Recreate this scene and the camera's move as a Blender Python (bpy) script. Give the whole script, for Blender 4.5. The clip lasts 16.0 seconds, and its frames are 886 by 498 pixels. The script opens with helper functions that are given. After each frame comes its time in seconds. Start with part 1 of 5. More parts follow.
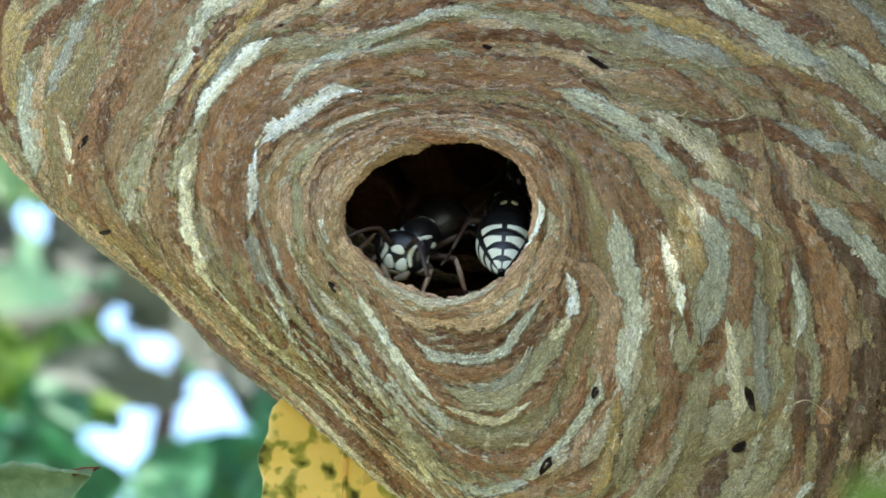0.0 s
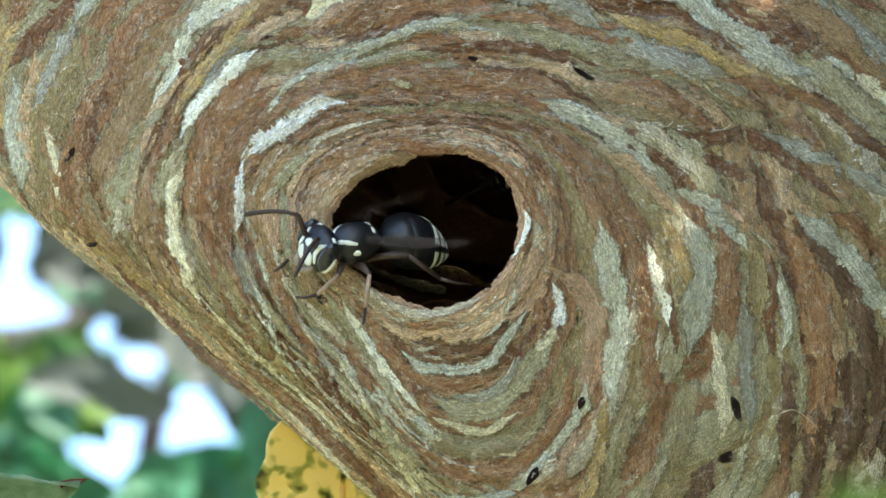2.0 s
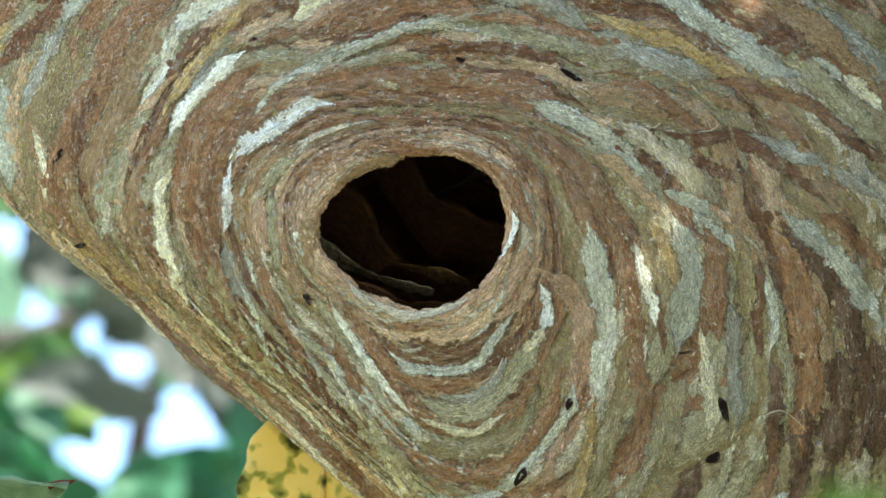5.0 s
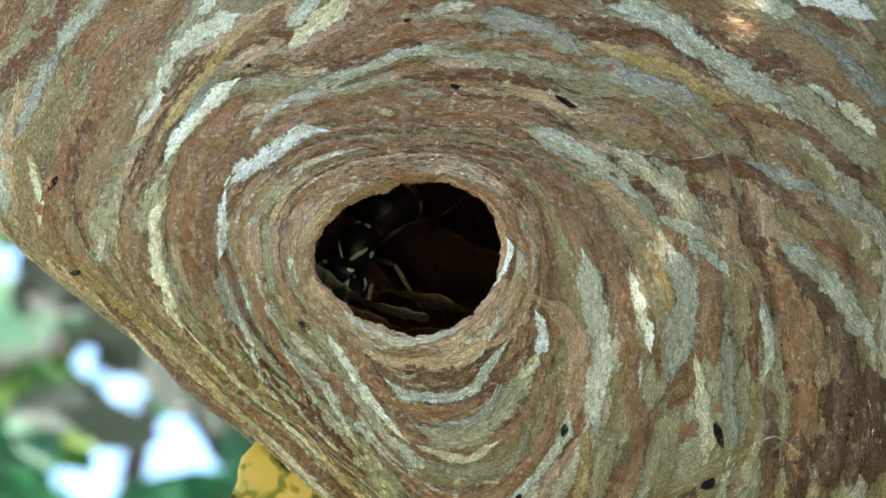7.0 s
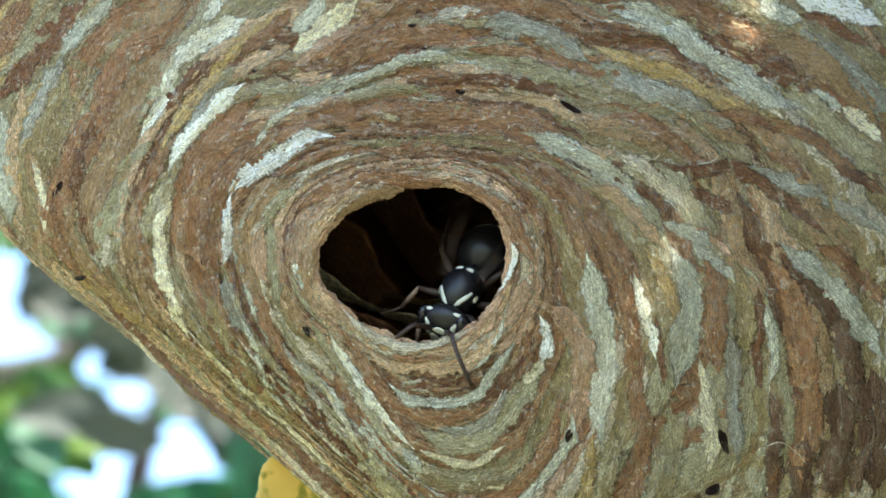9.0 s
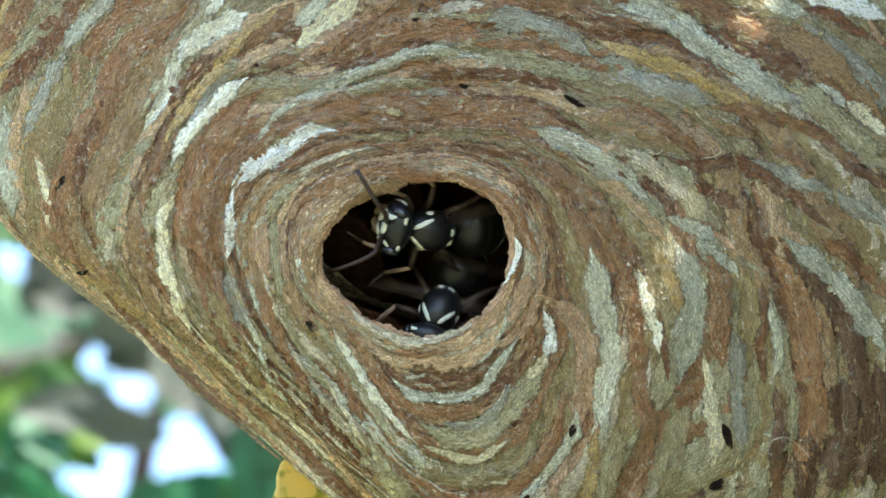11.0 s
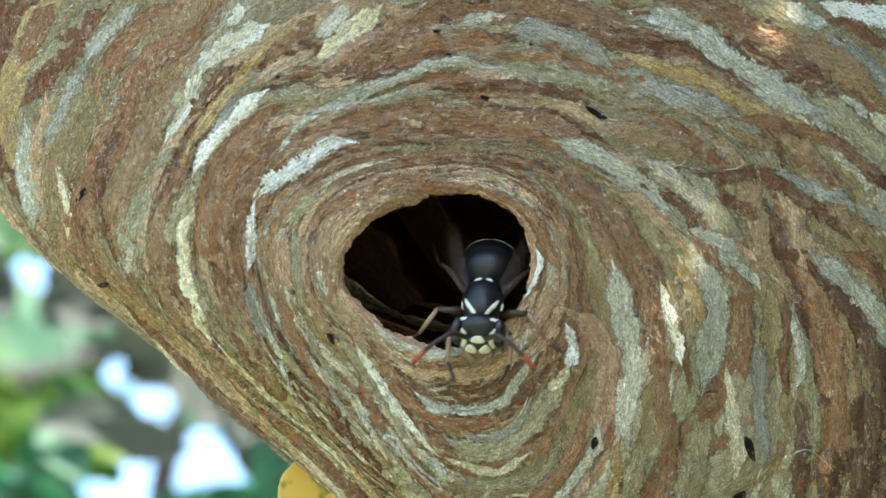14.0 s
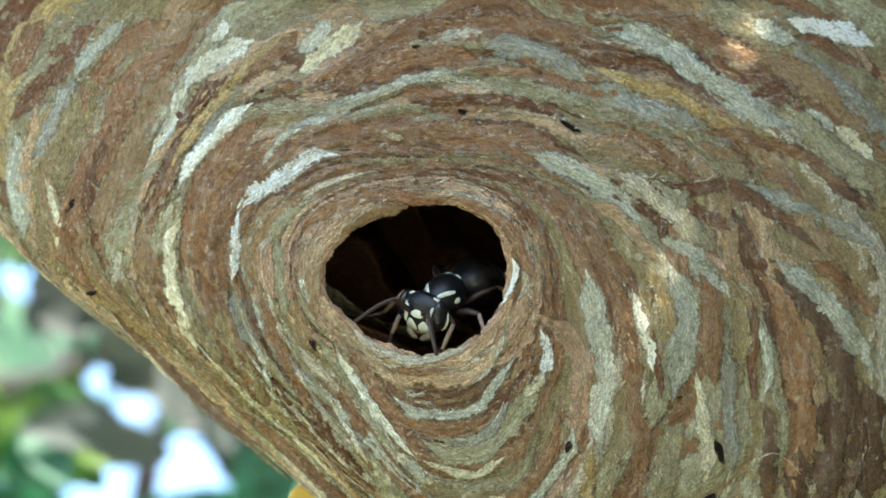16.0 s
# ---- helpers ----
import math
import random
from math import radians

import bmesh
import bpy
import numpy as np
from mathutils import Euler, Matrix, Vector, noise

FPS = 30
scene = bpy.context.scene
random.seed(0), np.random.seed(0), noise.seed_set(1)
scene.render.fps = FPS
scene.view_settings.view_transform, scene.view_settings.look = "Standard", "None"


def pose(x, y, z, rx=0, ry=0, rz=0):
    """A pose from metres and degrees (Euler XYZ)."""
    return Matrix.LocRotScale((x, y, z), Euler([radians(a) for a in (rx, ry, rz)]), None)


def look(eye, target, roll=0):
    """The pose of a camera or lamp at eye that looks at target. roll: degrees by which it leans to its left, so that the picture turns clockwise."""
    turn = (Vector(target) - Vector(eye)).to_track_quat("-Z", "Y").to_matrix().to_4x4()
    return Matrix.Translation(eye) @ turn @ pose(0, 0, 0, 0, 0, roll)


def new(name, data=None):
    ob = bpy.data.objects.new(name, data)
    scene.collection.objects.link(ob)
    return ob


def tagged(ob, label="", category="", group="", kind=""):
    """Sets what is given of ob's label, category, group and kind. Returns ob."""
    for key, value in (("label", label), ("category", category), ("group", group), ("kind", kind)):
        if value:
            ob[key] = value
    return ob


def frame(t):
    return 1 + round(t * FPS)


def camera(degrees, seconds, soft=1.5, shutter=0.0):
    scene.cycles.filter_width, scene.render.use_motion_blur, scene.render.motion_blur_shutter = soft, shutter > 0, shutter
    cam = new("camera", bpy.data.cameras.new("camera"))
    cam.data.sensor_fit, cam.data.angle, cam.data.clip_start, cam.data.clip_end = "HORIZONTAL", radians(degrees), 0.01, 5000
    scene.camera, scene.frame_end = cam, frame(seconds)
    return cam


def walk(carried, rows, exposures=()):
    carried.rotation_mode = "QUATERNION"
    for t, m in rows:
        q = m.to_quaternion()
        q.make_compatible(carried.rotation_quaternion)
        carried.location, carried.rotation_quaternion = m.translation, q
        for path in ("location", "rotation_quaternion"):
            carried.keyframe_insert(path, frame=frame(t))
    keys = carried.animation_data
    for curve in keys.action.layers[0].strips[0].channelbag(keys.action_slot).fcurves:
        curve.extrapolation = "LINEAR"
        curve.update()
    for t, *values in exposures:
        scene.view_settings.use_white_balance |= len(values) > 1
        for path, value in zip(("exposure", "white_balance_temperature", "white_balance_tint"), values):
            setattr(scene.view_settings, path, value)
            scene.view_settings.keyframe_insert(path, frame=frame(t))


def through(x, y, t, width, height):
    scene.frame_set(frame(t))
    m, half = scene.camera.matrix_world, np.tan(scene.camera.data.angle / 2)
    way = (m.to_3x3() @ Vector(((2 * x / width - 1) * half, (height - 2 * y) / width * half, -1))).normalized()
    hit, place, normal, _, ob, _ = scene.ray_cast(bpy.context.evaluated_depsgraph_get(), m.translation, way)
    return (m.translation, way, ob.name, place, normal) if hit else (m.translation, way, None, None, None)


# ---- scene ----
MM = 0.001
REACH = 0.59144                       # lens to the nest's mouth, metres
BASE = pose(0, 0, 1.6, 90 + 20, 0, 0)  # hand-held at head height, looking up into a tree
FACE = BASE @ Matrix.Translation((-0.000396, 0.0033, -REACH))  # the mouth: x right, y up, z out of the nest

cam = camera(10.0, 16.0, soft=1.5, shutter=0.5)
cam.data.dof.use_dof = True
cam.data.dof.focus_distance = 0.600
cam.data.dof.aperture_fstop = 42.0
# seconds, metres back, degrees of pan, tilt and roll
ROWS = [
    (0.0, 0.00000, 0.0000, -0.0000, 0.000),
    (0.5, 0.00113, -0.1362, 0.0249, -0.138),
    (1.0, 0.00000, 0.0249, -0.2046, -0.076),
    (1.5, 0.00065, -0.0767, 0.0269, -0.142),
    (2.0, 0.00124, -0.1535, 0.1260, -0.171),
    (2.5, 0.00041, -0.0627, -0.0646, -0.131),
    (3.0, 0.00030, -0.1215, 0.1387, -0.142),
    (3.5, 0.00089, -0.1682, 0.2398, -0.213),
    (4.0, 0.00154, -0.2276, 0.0428, -0.173),
    (6.5, 0.00202, -0.3708, 0.4028, -0.262),
    (7.0, 0.00214, -0.3485, 0.4405, -0.292),
    (7.5, 0.00154, -0.3101, 0.3849, -0.183),
    (8.0, 0.00107, -0.2679, 0.5243, -0.235),
    (8.5, 0.00130, -0.2519, 0.5607, -0.248),
    (9.0, 0.00202, -0.2954, 0.5013, -0.254),
    (11.5, 0.00059, -0.2225, 0.4373, -0.231),
    (12.0, 0.00059, -0.1068, 0.4175, -0.250),
    (12.5, 0.00089, -0.1618, 0.3683, -0.213),
    (13.0, 0.00059, -0.1630, 0.4380, -0.211),
    (13.5, -0.00065, -0.0121, 0.6080, -0.290),
    (14.0, -0.00065, -0.0147, 0.5780, -0.273),
    (14.5, 0.00024, -0.0671, 0.5780, -0.245),
    (15.0, 0.00166, -0.2206, 0.4393, -0.194),
    (15.5, 0.00119, -0.2570, 0.6483, -0.372),
    (16.0, 0.01735, -0.2564, 0.6662, -0.264),
]
EXPOSURE = 2.68
walk(cam, [(t, BASE @ pose(0, 0, back, tilt, pan, roll)) for t, back, pan, tilt, roll in ROWS],
     [(0.0, EXPOSURE, 6240, 4), (16.0, EXPOSURE, 6240, 4)])

# ---- light: bright summer sky, the sun broken up by leaves ----
SUN_AZ, SUN_EL = 38.0, 52.0           # degrees: clockwise from behind the camera, above the horizon
sun_way = Vector((math.sin(radians(SUN_AZ)) * math.cos(radians(SUN_EL)),
                  -math.cos(radians(SUN_AZ)) * math.cos(radians(SUN_EL)), math.sin(radians(SUN_EL))))
world = bpy.data.worlds.new("world")
scene.world = world
world.use_nodes = True
wn, wl = world.node_tree.nodes, world.node_tree.links
wn.clear()
sky = wn.new("ShaderNodeTexSky")
sky.sky_type = "NISHITA"
sky.sun_disc = False
sky.sun_elevation = radians(SUN_EL)
sky.sun_rotation = radians(180.0 - SUN_AZ)
sky.dust_density, sky.air_density = 1.5, 1.0
wb = wn.new("ShaderNodeBackground")
wb.inputs["Strength"].default_value = 0.13
wo = wn.new("ShaderNodeOutputWorld")
wl.new(sky.outputs[0], wb.inputs[0])
wl.new(wb.outputs[0], wo.inputs[0])
sun_data = bpy.data.lights.new("sun", "SUN")
sun_data.energy, sun_data.angle, sun_data.color = 3.6, radians(0.5), (1.0, 0.93, 0.82)
sun = new("sun", sun_data)
sun.matrix_world = look(Vector((0, 0, 3)) + sun_way, (0, 0, 3))


# ---- materials ----
def srgb(r, g, b):
    return tuple((c / 255 / 12.92) if c <= 10 else ((c / 255 + 0.055) / 1.055) ** 2.4 for c in (r, g, b)) + (1.0,)


def material(name):
    m = bpy.data.materials.new(name)
    m.use_nodes = True
    n = m.node_tree.nodes
    return m, n, m.node_tree.links, n["Principled BSDF"]


def noise_node(n, links, vector, scale, detail=3.0, rough=0.6, distort=0.0):
    t = n.new("ShaderNodeTexNoise")
    t.inputs["Scale"].default_value, t.inputs["Detail"].default_value = scale, detail
    t.inputs["Roughness"].default_value, t.inputs["Distortion"].default_value = rough, distort
    links.new(vector, t.inputs["Vector"])
    return t.outputs["Fac"]


def mapping(n, links, vector, scale, turn=0.0):
    m = n.new("ShaderNodeMapping")
    m.inputs["Scale"].default_value = scale
    m.inputs["Rotation"].default_value = (0, 0, radians(turn))
    links.new(vector, m.inputs["Vector"])
    return m.outputs[0]


def ramp(n, links, fac, stops):
    r = n.new("ShaderNodeValToRGB")
    while len(r.color_ramp.elements) < len(stops):
        r.color_ramp.elements.new(0.5)
    for e, (p, c) in zip(r.color_ramp.elements, stops):
        e.position, e.color = p, c
    links.new(fac, r.inputs[0])
    return r.outputs[0]


def mix(n, links, fac, a, b, blend="MIX"):
    m = n.new("ShaderNodeMix")
    m.data_type, m.blend_type = "RGBA", blend
    for value, socket in ((fac, m.inputs[0]), (a, m.inputs[6]), (b, m.inputs[7])):
        if isinstance(value, (tuple, float, int)):
            socket.default_value = value
        else:
            links.new(value, socket)
    return m.outputs[2]


def grey(v):
    return (v, v, v, 1.0)


def paper(name, base, second, third):
    """Chewed wood pulp: streaks along the band, crossing fibres, small dark flecks."""
    m, n, links, bsdf = material(name)
    lay = n.new("ShaderNodeUVMap")
    lay.uv_map = "UVMap"
    uv = lay.outputs[0]
    streak = noise_node(n, links, mapping(n, links, uv, (0.16, 1.3, 1)), 1.0, 5.0, 0.62, 0.6)
    patch = noise_node(n, links, mapping(n, links, uv, (0.12, 0.9, 1)), 1.0, 4.0, 0.6, 0.5)
    fibre = noise_node(n, links, mapping(n, links, uv, (0.75, 3.2, 1), 10.0), 1.0, 4.0, 0.62, 1.8)
    cross = noise_node(n, links, mapping(n, links, uv, (2.6, 1.1, 1), -24.0), 1.0, 3.0, 0.65, 2.6)
    curl = noise_node(n, links, mapping(n, links, uv, (0.55, 1.5, 1), 8.0), 1.0, 5.0, 0.7, 2.6)
    fine = noise_node(n, links, mapping(n, links, uv, (0.3, 3.4, 1), 3.0), 1.0, 4.0, 0.65, 0.9)
    fleck = noise_node(n, links, mapping(n, links, uv, (1.6, 2.2, 1)), 1.0, 2.0, 0.5, 0.5)
    info = n.new("ShaderNodeObjectInfo").outputs["Random"]
    c = mix(n, links, ramp(n, links, streak, [(0.33, grey(0)), (0.67, grey(1))]), base, second)
    c = mix(n, links, ramp(n, links, patch, [(0.42, grey(0)), (0.75, grey(0.75))]), c, third)
    c = mix(n, links, 1.0, c, ramp(n, links, fibre, [(0.28, grey(0.36)), (0.5, grey(0.98)), (0.70, grey(1.65))]), "MULTIPLY")
    c = mix(n, links, ramp(n, links, fine, [(0.48, grey(0)), (0.66, grey(0.7))]), c, third)
    c = mix(n, links, 1.0, c, ramp(n, links, curl, [(0.30, grey(0.62)), (0.5, grey(1.0)), (0.70, grey(1.38))]), "MULTIPLY")
    c = mix(n, links, 1.0, c, ramp(n, links, cross, [(0.30, grey(0.78)), (0.68, grey(1.24))]), "MULTIPLY")
    c = mix(n, links, 1.0, c, ramp(n, links, info, [(0.0, grey(0.85)), (1.0, grey(1.12))]), "MULTIPLY")
    c = mix(n, links, ramp(n, links, fleck, [(0.69, grey(0)), (0.76, grey(0.7))]), c, srgb(48, 34, 26))
    felt = noise_node(n, links, mapping(n, links, uv, (1.7, 2.3, 1), 30.0), 1.0, 3.0, 0.62, 3.4)
    c = mix(n, links, 1.0, c, ramp(n, links, felt, [(0.30, grey(0.68)), (0.5, grey(0.98)), (0.68, grey(1.34))]), "MULTIPLY")
    links.new(c, bsdf.inputs["Base Color"])
    # a strip thins out into single fibres towards its edge
    rim = n.new("ShaderNodeUVMap")
    rim.uv_map = "Rim"
    apart = n.new("ShaderNodeSeparateXYZ")
    links.new(rim.outputs[0], apart.inputs[0])
    thick = n.new("ShaderNodeMath")
    thick.operation = "MULTIPLY_ADD"
    thick.inputs[1].default_value, thick.inputs[2].default_value = 0.42, -0.30
    links.new(apart.outputs[0], thick.inputs[0])
    strand = n.new("ShaderNodeMath")
    strand.operation = "ADD"
    links.new(mix(n, links, 0.5, streak, mix(n, links, 0.5, felt, curl)), strand.inputs[0])
    links.new(thick.outputs[0], strand.inputs[1])
    links.new(ramp(n, links, strand.outputs[0], [(0.36, grey(0)), (0.60, grey(1))]), bsdf.inputs["Alpha"])
    bsdf.inputs["Roughness"].default_value = 0.92
    bsdf.inputs["Specular IOR Level"].default_value = 0.2
    relief = mix(n, links, 0.5, fibre, cross)
    relief = mix(n, links, 0.45, relief, curl)
    relief = mix(n, links, 0.35, relief, felt)
    relief = mix(n, links, 0.25, relief, fine)
    bump = n.new("ShaderNodeBump")
    bump.inputs["Strength"].default_value, bump.inputs["Distance"].default_value = 0.8, 0.0034
    links.new(relief, bump.inputs["Height"])
    links.new(bump.outputs[0], bsdf.inputs["Normal"])
    return m


PAPER = {
    "cream": paper("paper_cream", srgb(255, 254, 238), srgb(250, 248, 226), srgb(240, 234, 206)),
    "straw": paper("paper_straw", srgb(244, 236, 206), srgb(232, 222, 186), srgb(210, 196, 156)),
    "white": paper("paper_white", srgb(255, 255, 250), srgb(252, 252, 244), srgb(242, 240, 226)),
    "frost": paper("paper_frost", srgb(220, 221, 204), srgb(198, 199, 180), srgb(182, 174, 146)),
    "pale": paper("paper_pale", srgb(222, 212, 190), srgb(204, 194, 168), srgb(184, 168, 140)),
    "grey": paper("paper_grey", srgb(188, 190, 178), srgb(162, 162, 148), srgb(156, 140, 116)),
    "sage": paper("paper_sage", srgb(194, 190, 158), srgb(170, 164, 130), srgb(164, 148, 112)),
    "greygreen": paper("paper_grey_green", srgb(172, 166, 130), srgb(144, 136, 102), srgb(156, 126, 88)),
    "olive": paper("paper_olive", srgb(168, 156, 114), srgb(144, 130, 90), srgb(150, 120, 84)),
    "ochre": paper("paper_ochre", srgb(180, 150, 110), srgb(154, 122, 86), srgb(162, 134, 100)),
    "gold": paper("paper_gold", srgb(204, 178, 116), srgb(180, 150, 94), srgb(164, 136, 98)),
    "tan": paper("paper_tan", srgb(222, 194, 156), srgb(200, 168, 128), srgb(178, 144, 108)),
    "rust": paper("paper_rust", srgb(157, 113, 78), srgb(129, 89, 60), srgb(168, 134, 98)),
    "rose": paper("paper_rose", srgb(208, 176, 146), srgb(186, 150, 118), srgb(170, 134, 102)),
    # lower right corner: browner paper, with the shade there darkened into its colour
    "umber": paper("paper_umber", srgb(112, 84, 64), srgb(94, 70, 54), srgb(122, 94, 72)),
    "brown": paper("paper_brown", srgb(124, 84, 58), srgb(100, 66, 46), srgb(140, 102, 70)),
}


def plain(name, colour, rough=0.5, spec=0.5, vary=0.2, scale=900.0, bump=0.0, metal=0.0):
    m, n, links, bsdf = material(name)
    obj = n.new("ShaderNodeTexCoord").outputs["Object"]
    fine = noise_node(n, links, obj, scale, 4.0)
    coarse = noise_node(n, links, obj, scale * 0.17, 3.0)
    c = mix(n, links, 1.0, colour, ramp(n, links, fine, [(0.3, grey(1 - vary)), (0.7, grey(1 + vary))]), "MULTIPLY")
    c = mix(n, links, 1.0, c, ramp(n, links, coarse, [(0.3, grey(1 - vary * 0.7)), (0.7, grey(1 + vary * 0.7))]), "MULTIPLY")
    links.new(c, bsdf.inputs["Base Color"])
    bsdf.inputs["Roughness"].default_value = rough
    bsdf.inputs["Specular IOR Level"].default_value = spec
    bsdf.inputs["Metallic"].default_value = metal
    if bump:
        b = n.new("ShaderNodeBump")
        b.inputs["Strength"].default_value, b.inputs["Distance"].default_value = 0.6, bump
        links.new(fine, b.inputs["Height"])
        links.new(b.outputs[0], bsdf.inputs["Normal"])
    return m


BLACK = plain("hornet_black", srgb(20, 19, 22), 0.42, 0.4, 0.3, 2500.0, 0.00004)
IVORY = plain("hornet_ivory", srgb(206, 206, 194), 0.55, 0.25, 0.1, 1500.0, 0.00002)
EYE = plain("hornet_eye", srgb(30, 29, 34), 0.22, 0.5, 0.15, 3000.0)
JAW = plain("hornet_jaw", srgb(120, 104, 86), 0.5, 0.3, 0.25, 1500.0)
LEG = plain("hornet_leg", srgb(52, 38, 32), 0.5, 0.4, 0.3, 1500.0)
SHIN = plain("hornet_shin", srgb(140, 116, 100), 0.5, 0.4, 0.25, 1500.0)
FEELER = plain("hornet_feeler", srgb(46, 30, 25), 0.5, 0.4, 0.2, 1500.0)
# orange here is backlight through the antenna ends, put into their colour
FEELER_TIP_LIT = plain("hornet_feeler_tip", srgb(136, 58, 32), 0.5, 0.4, 0.2, 1500.0)
BARK = plain("bark", srgb(74, 68, 68), 0.9, 0.2, 0.35, 160.0, 0.0015)
GRASS = plain("grass", srgb(104, 104, 78), 0.95, 0.1, 0.4, 14.0, 0.02)


def wing_material():
    m, n, links, bsdf = material("hornet_wing")
    obj = n.new("ShaderNodeTexCoord").outputs["Object"]
    c = ramp(n, links, noise_node(n, links, obj, 500.0, 3.0), [(0.3, srgb(52, 42, 36)), (0.7, srgb(96, 82, 72))])
    links.new(c, bsdf.inputs["Base Color"])
    bsdf.inputs["Roughness"].default_value, bsdf.inputs["Alpha"].default_value = 0.35, 0.13
    return m


WING = wing_material()


def leaf_material(name, base, second, spots=None, scale=60.0, through=0.65):
    m, n, links, bsdf = material(name)
    obj = n.new("ShaderNodeTexCoord").outputs["Object"]
    fac = noise_node(n, links, obj, scale, 4.0, 0.6, 0.4)
    c = ramp(n, links, fac, [(0.32, base), (0.68, second)])
    info = n.new("ShaderNodeObjectInfo").outputs["Random"]
    c = mix(n, links, 1.0, c, ramp(n, links, info, [(0.0, grey(0.7)), (1.0, grey(1.3))]), "MULTIPLY")
    if spots:
        ring, dark = spots
        blot = noise_node(n, links, obj, 380.0, 1.5, 0.5, 0.2)
        c = mix(n, links, ramp(n, links, blot, [(0.51, grey(0)), (0.59, grey(0.65))]), c, ring)
        c = mix(n, links, ramp(n, links, blot, [(0.61, grey(0)), (0.68, grey(0.8))]), c, dark)
    links.new(c, bsdf.inputs["Base Color"])
    bsdf.inputs["Roughness"].default_value = 0.5
    glow = n.new("ShaderNodeBsdfTranslucent")
    links.new(c, glow.inputs["Color"])
    both = n.new("ShaderNodeMixShader")
    both.inputs[0].default_value = through
    out = n["Material Output"]
    links.new(bsdf.outputs[0], both.inputs[1])
    links.new(glow.outputs[0], both.inputs[2])
    links.new(both.outputs[0], out.inputs["Surface"])
    return m


LEAF = leaf_material("leaf_green", srgb(100, 140, 96), srgb(128, 162, 112))
LEAF_TEAL = leaf_material("leaf_shaded_green", srgb(98, 156, 122), srgb(126, 178, 146))
LEAF_DEEP = leaf_material("leaf_deep_green", srgb(56, 66, 46), srgb(70, 84, 56), None, 60.0, 0.25)
LEAF_LIME = leaf_material("leaf_yellow_green", srgb(140, 168, 84), srgb(118, 152, 76))
# whitened base colour: the sky's glow through the blade is painted in
LEAF_PALE_LIT = leaf_material("leaf_pale", srgb(226, 244, 214), srgb(206, 234, 194), None, 60.0, 0.85)
LEAF_MAUVE = leaf_material("leaf_dull", srgb(120, 124, 118), srgb(98, 108, 100))
LEAF_YELLOW = leaf_material("leaf_yellow", srgb(222, 196, 118), srgb(226, 206, 146), (srgb(120, 136, 40), srgb(52, 44, 24)))
LEAF_WOOLLY = leaf_material("leaf_woolly", srgb(152, 170, 138), srgb(112, 138, 102), None, 500.0)
LEAF_TIP = plain("leaf_dry_tip", srgb(110, 48, 42), 0.7, 0.3, 0.3, 900.0)


# ---- mesh helpers ----
def mesh_of(name, verts, faces, mat, uvs=None, smooth=True, rim=None):
    me = bpy.data.meshes.new(name)
    me.from_pydata([tuple(v) for v in verts], [], faces)
    if uvs is not None:
        layer = me.uv_layers.new(name="UVMap")
        index = np.empty(len(me.loops), dtype=np.int32)
        me.loops.foreach_get("vertex_index", index)
        layer.data.foreach_set("uv", np.asarray(uvs, dtype=np.float32)[index].ravel())
        edge = np.full((len(verts), 2), 9.0, dtype=np.float32)
        if rim is not None:
            edge[:, 0] = rim
        me.uv_layers.new(name="Rim").data.foreach_set("uv", edge[index].ravel())
    me.polygons.foreach_set("use_smooth", [smooth] * len(me.polygons))
    me.materials.append(mat)
    me.update()
    return me


def piece(name, me, parent, label="", m=None):
    ob = new(name, me)
    ob.parent = parent
    if m is not None:
        ob.matrix_basis = m
    return tagged(ob, label)


def grid_faces(rows, cols, closed=False):
    """Quads of a grid of rows x cols vertices; closed joins the last column to the first."""
    last = cols if closed else cols - 1
    return [(r * cols + c, r * cols + (c + 1) % cols, (r + 1) * cols + (c + 1) % cols, (r + 1) * cols + c)
            for r in range(rows - 1) for c in range(last)]


def wave(x, y, seed, octaves=3):
    """Smooth random height about 0, for arrays."""
    rng = np.random.RandomState(seed)
    out = np.zeros_like(np.asarray(x, float))
    for o in range(octaves):
        for _ in range(4):
            a, p, k = rng.uniform(0, 2 * np.pi), rng.uniform(0, 2 * np.pi), 2.0 ** o * rng.uniform(0.7, 1.3)
            out += np.sin(k * (np.cos(a) * x + np.sin(a) * y) + p) / 2.0 ** o / 4
    return out


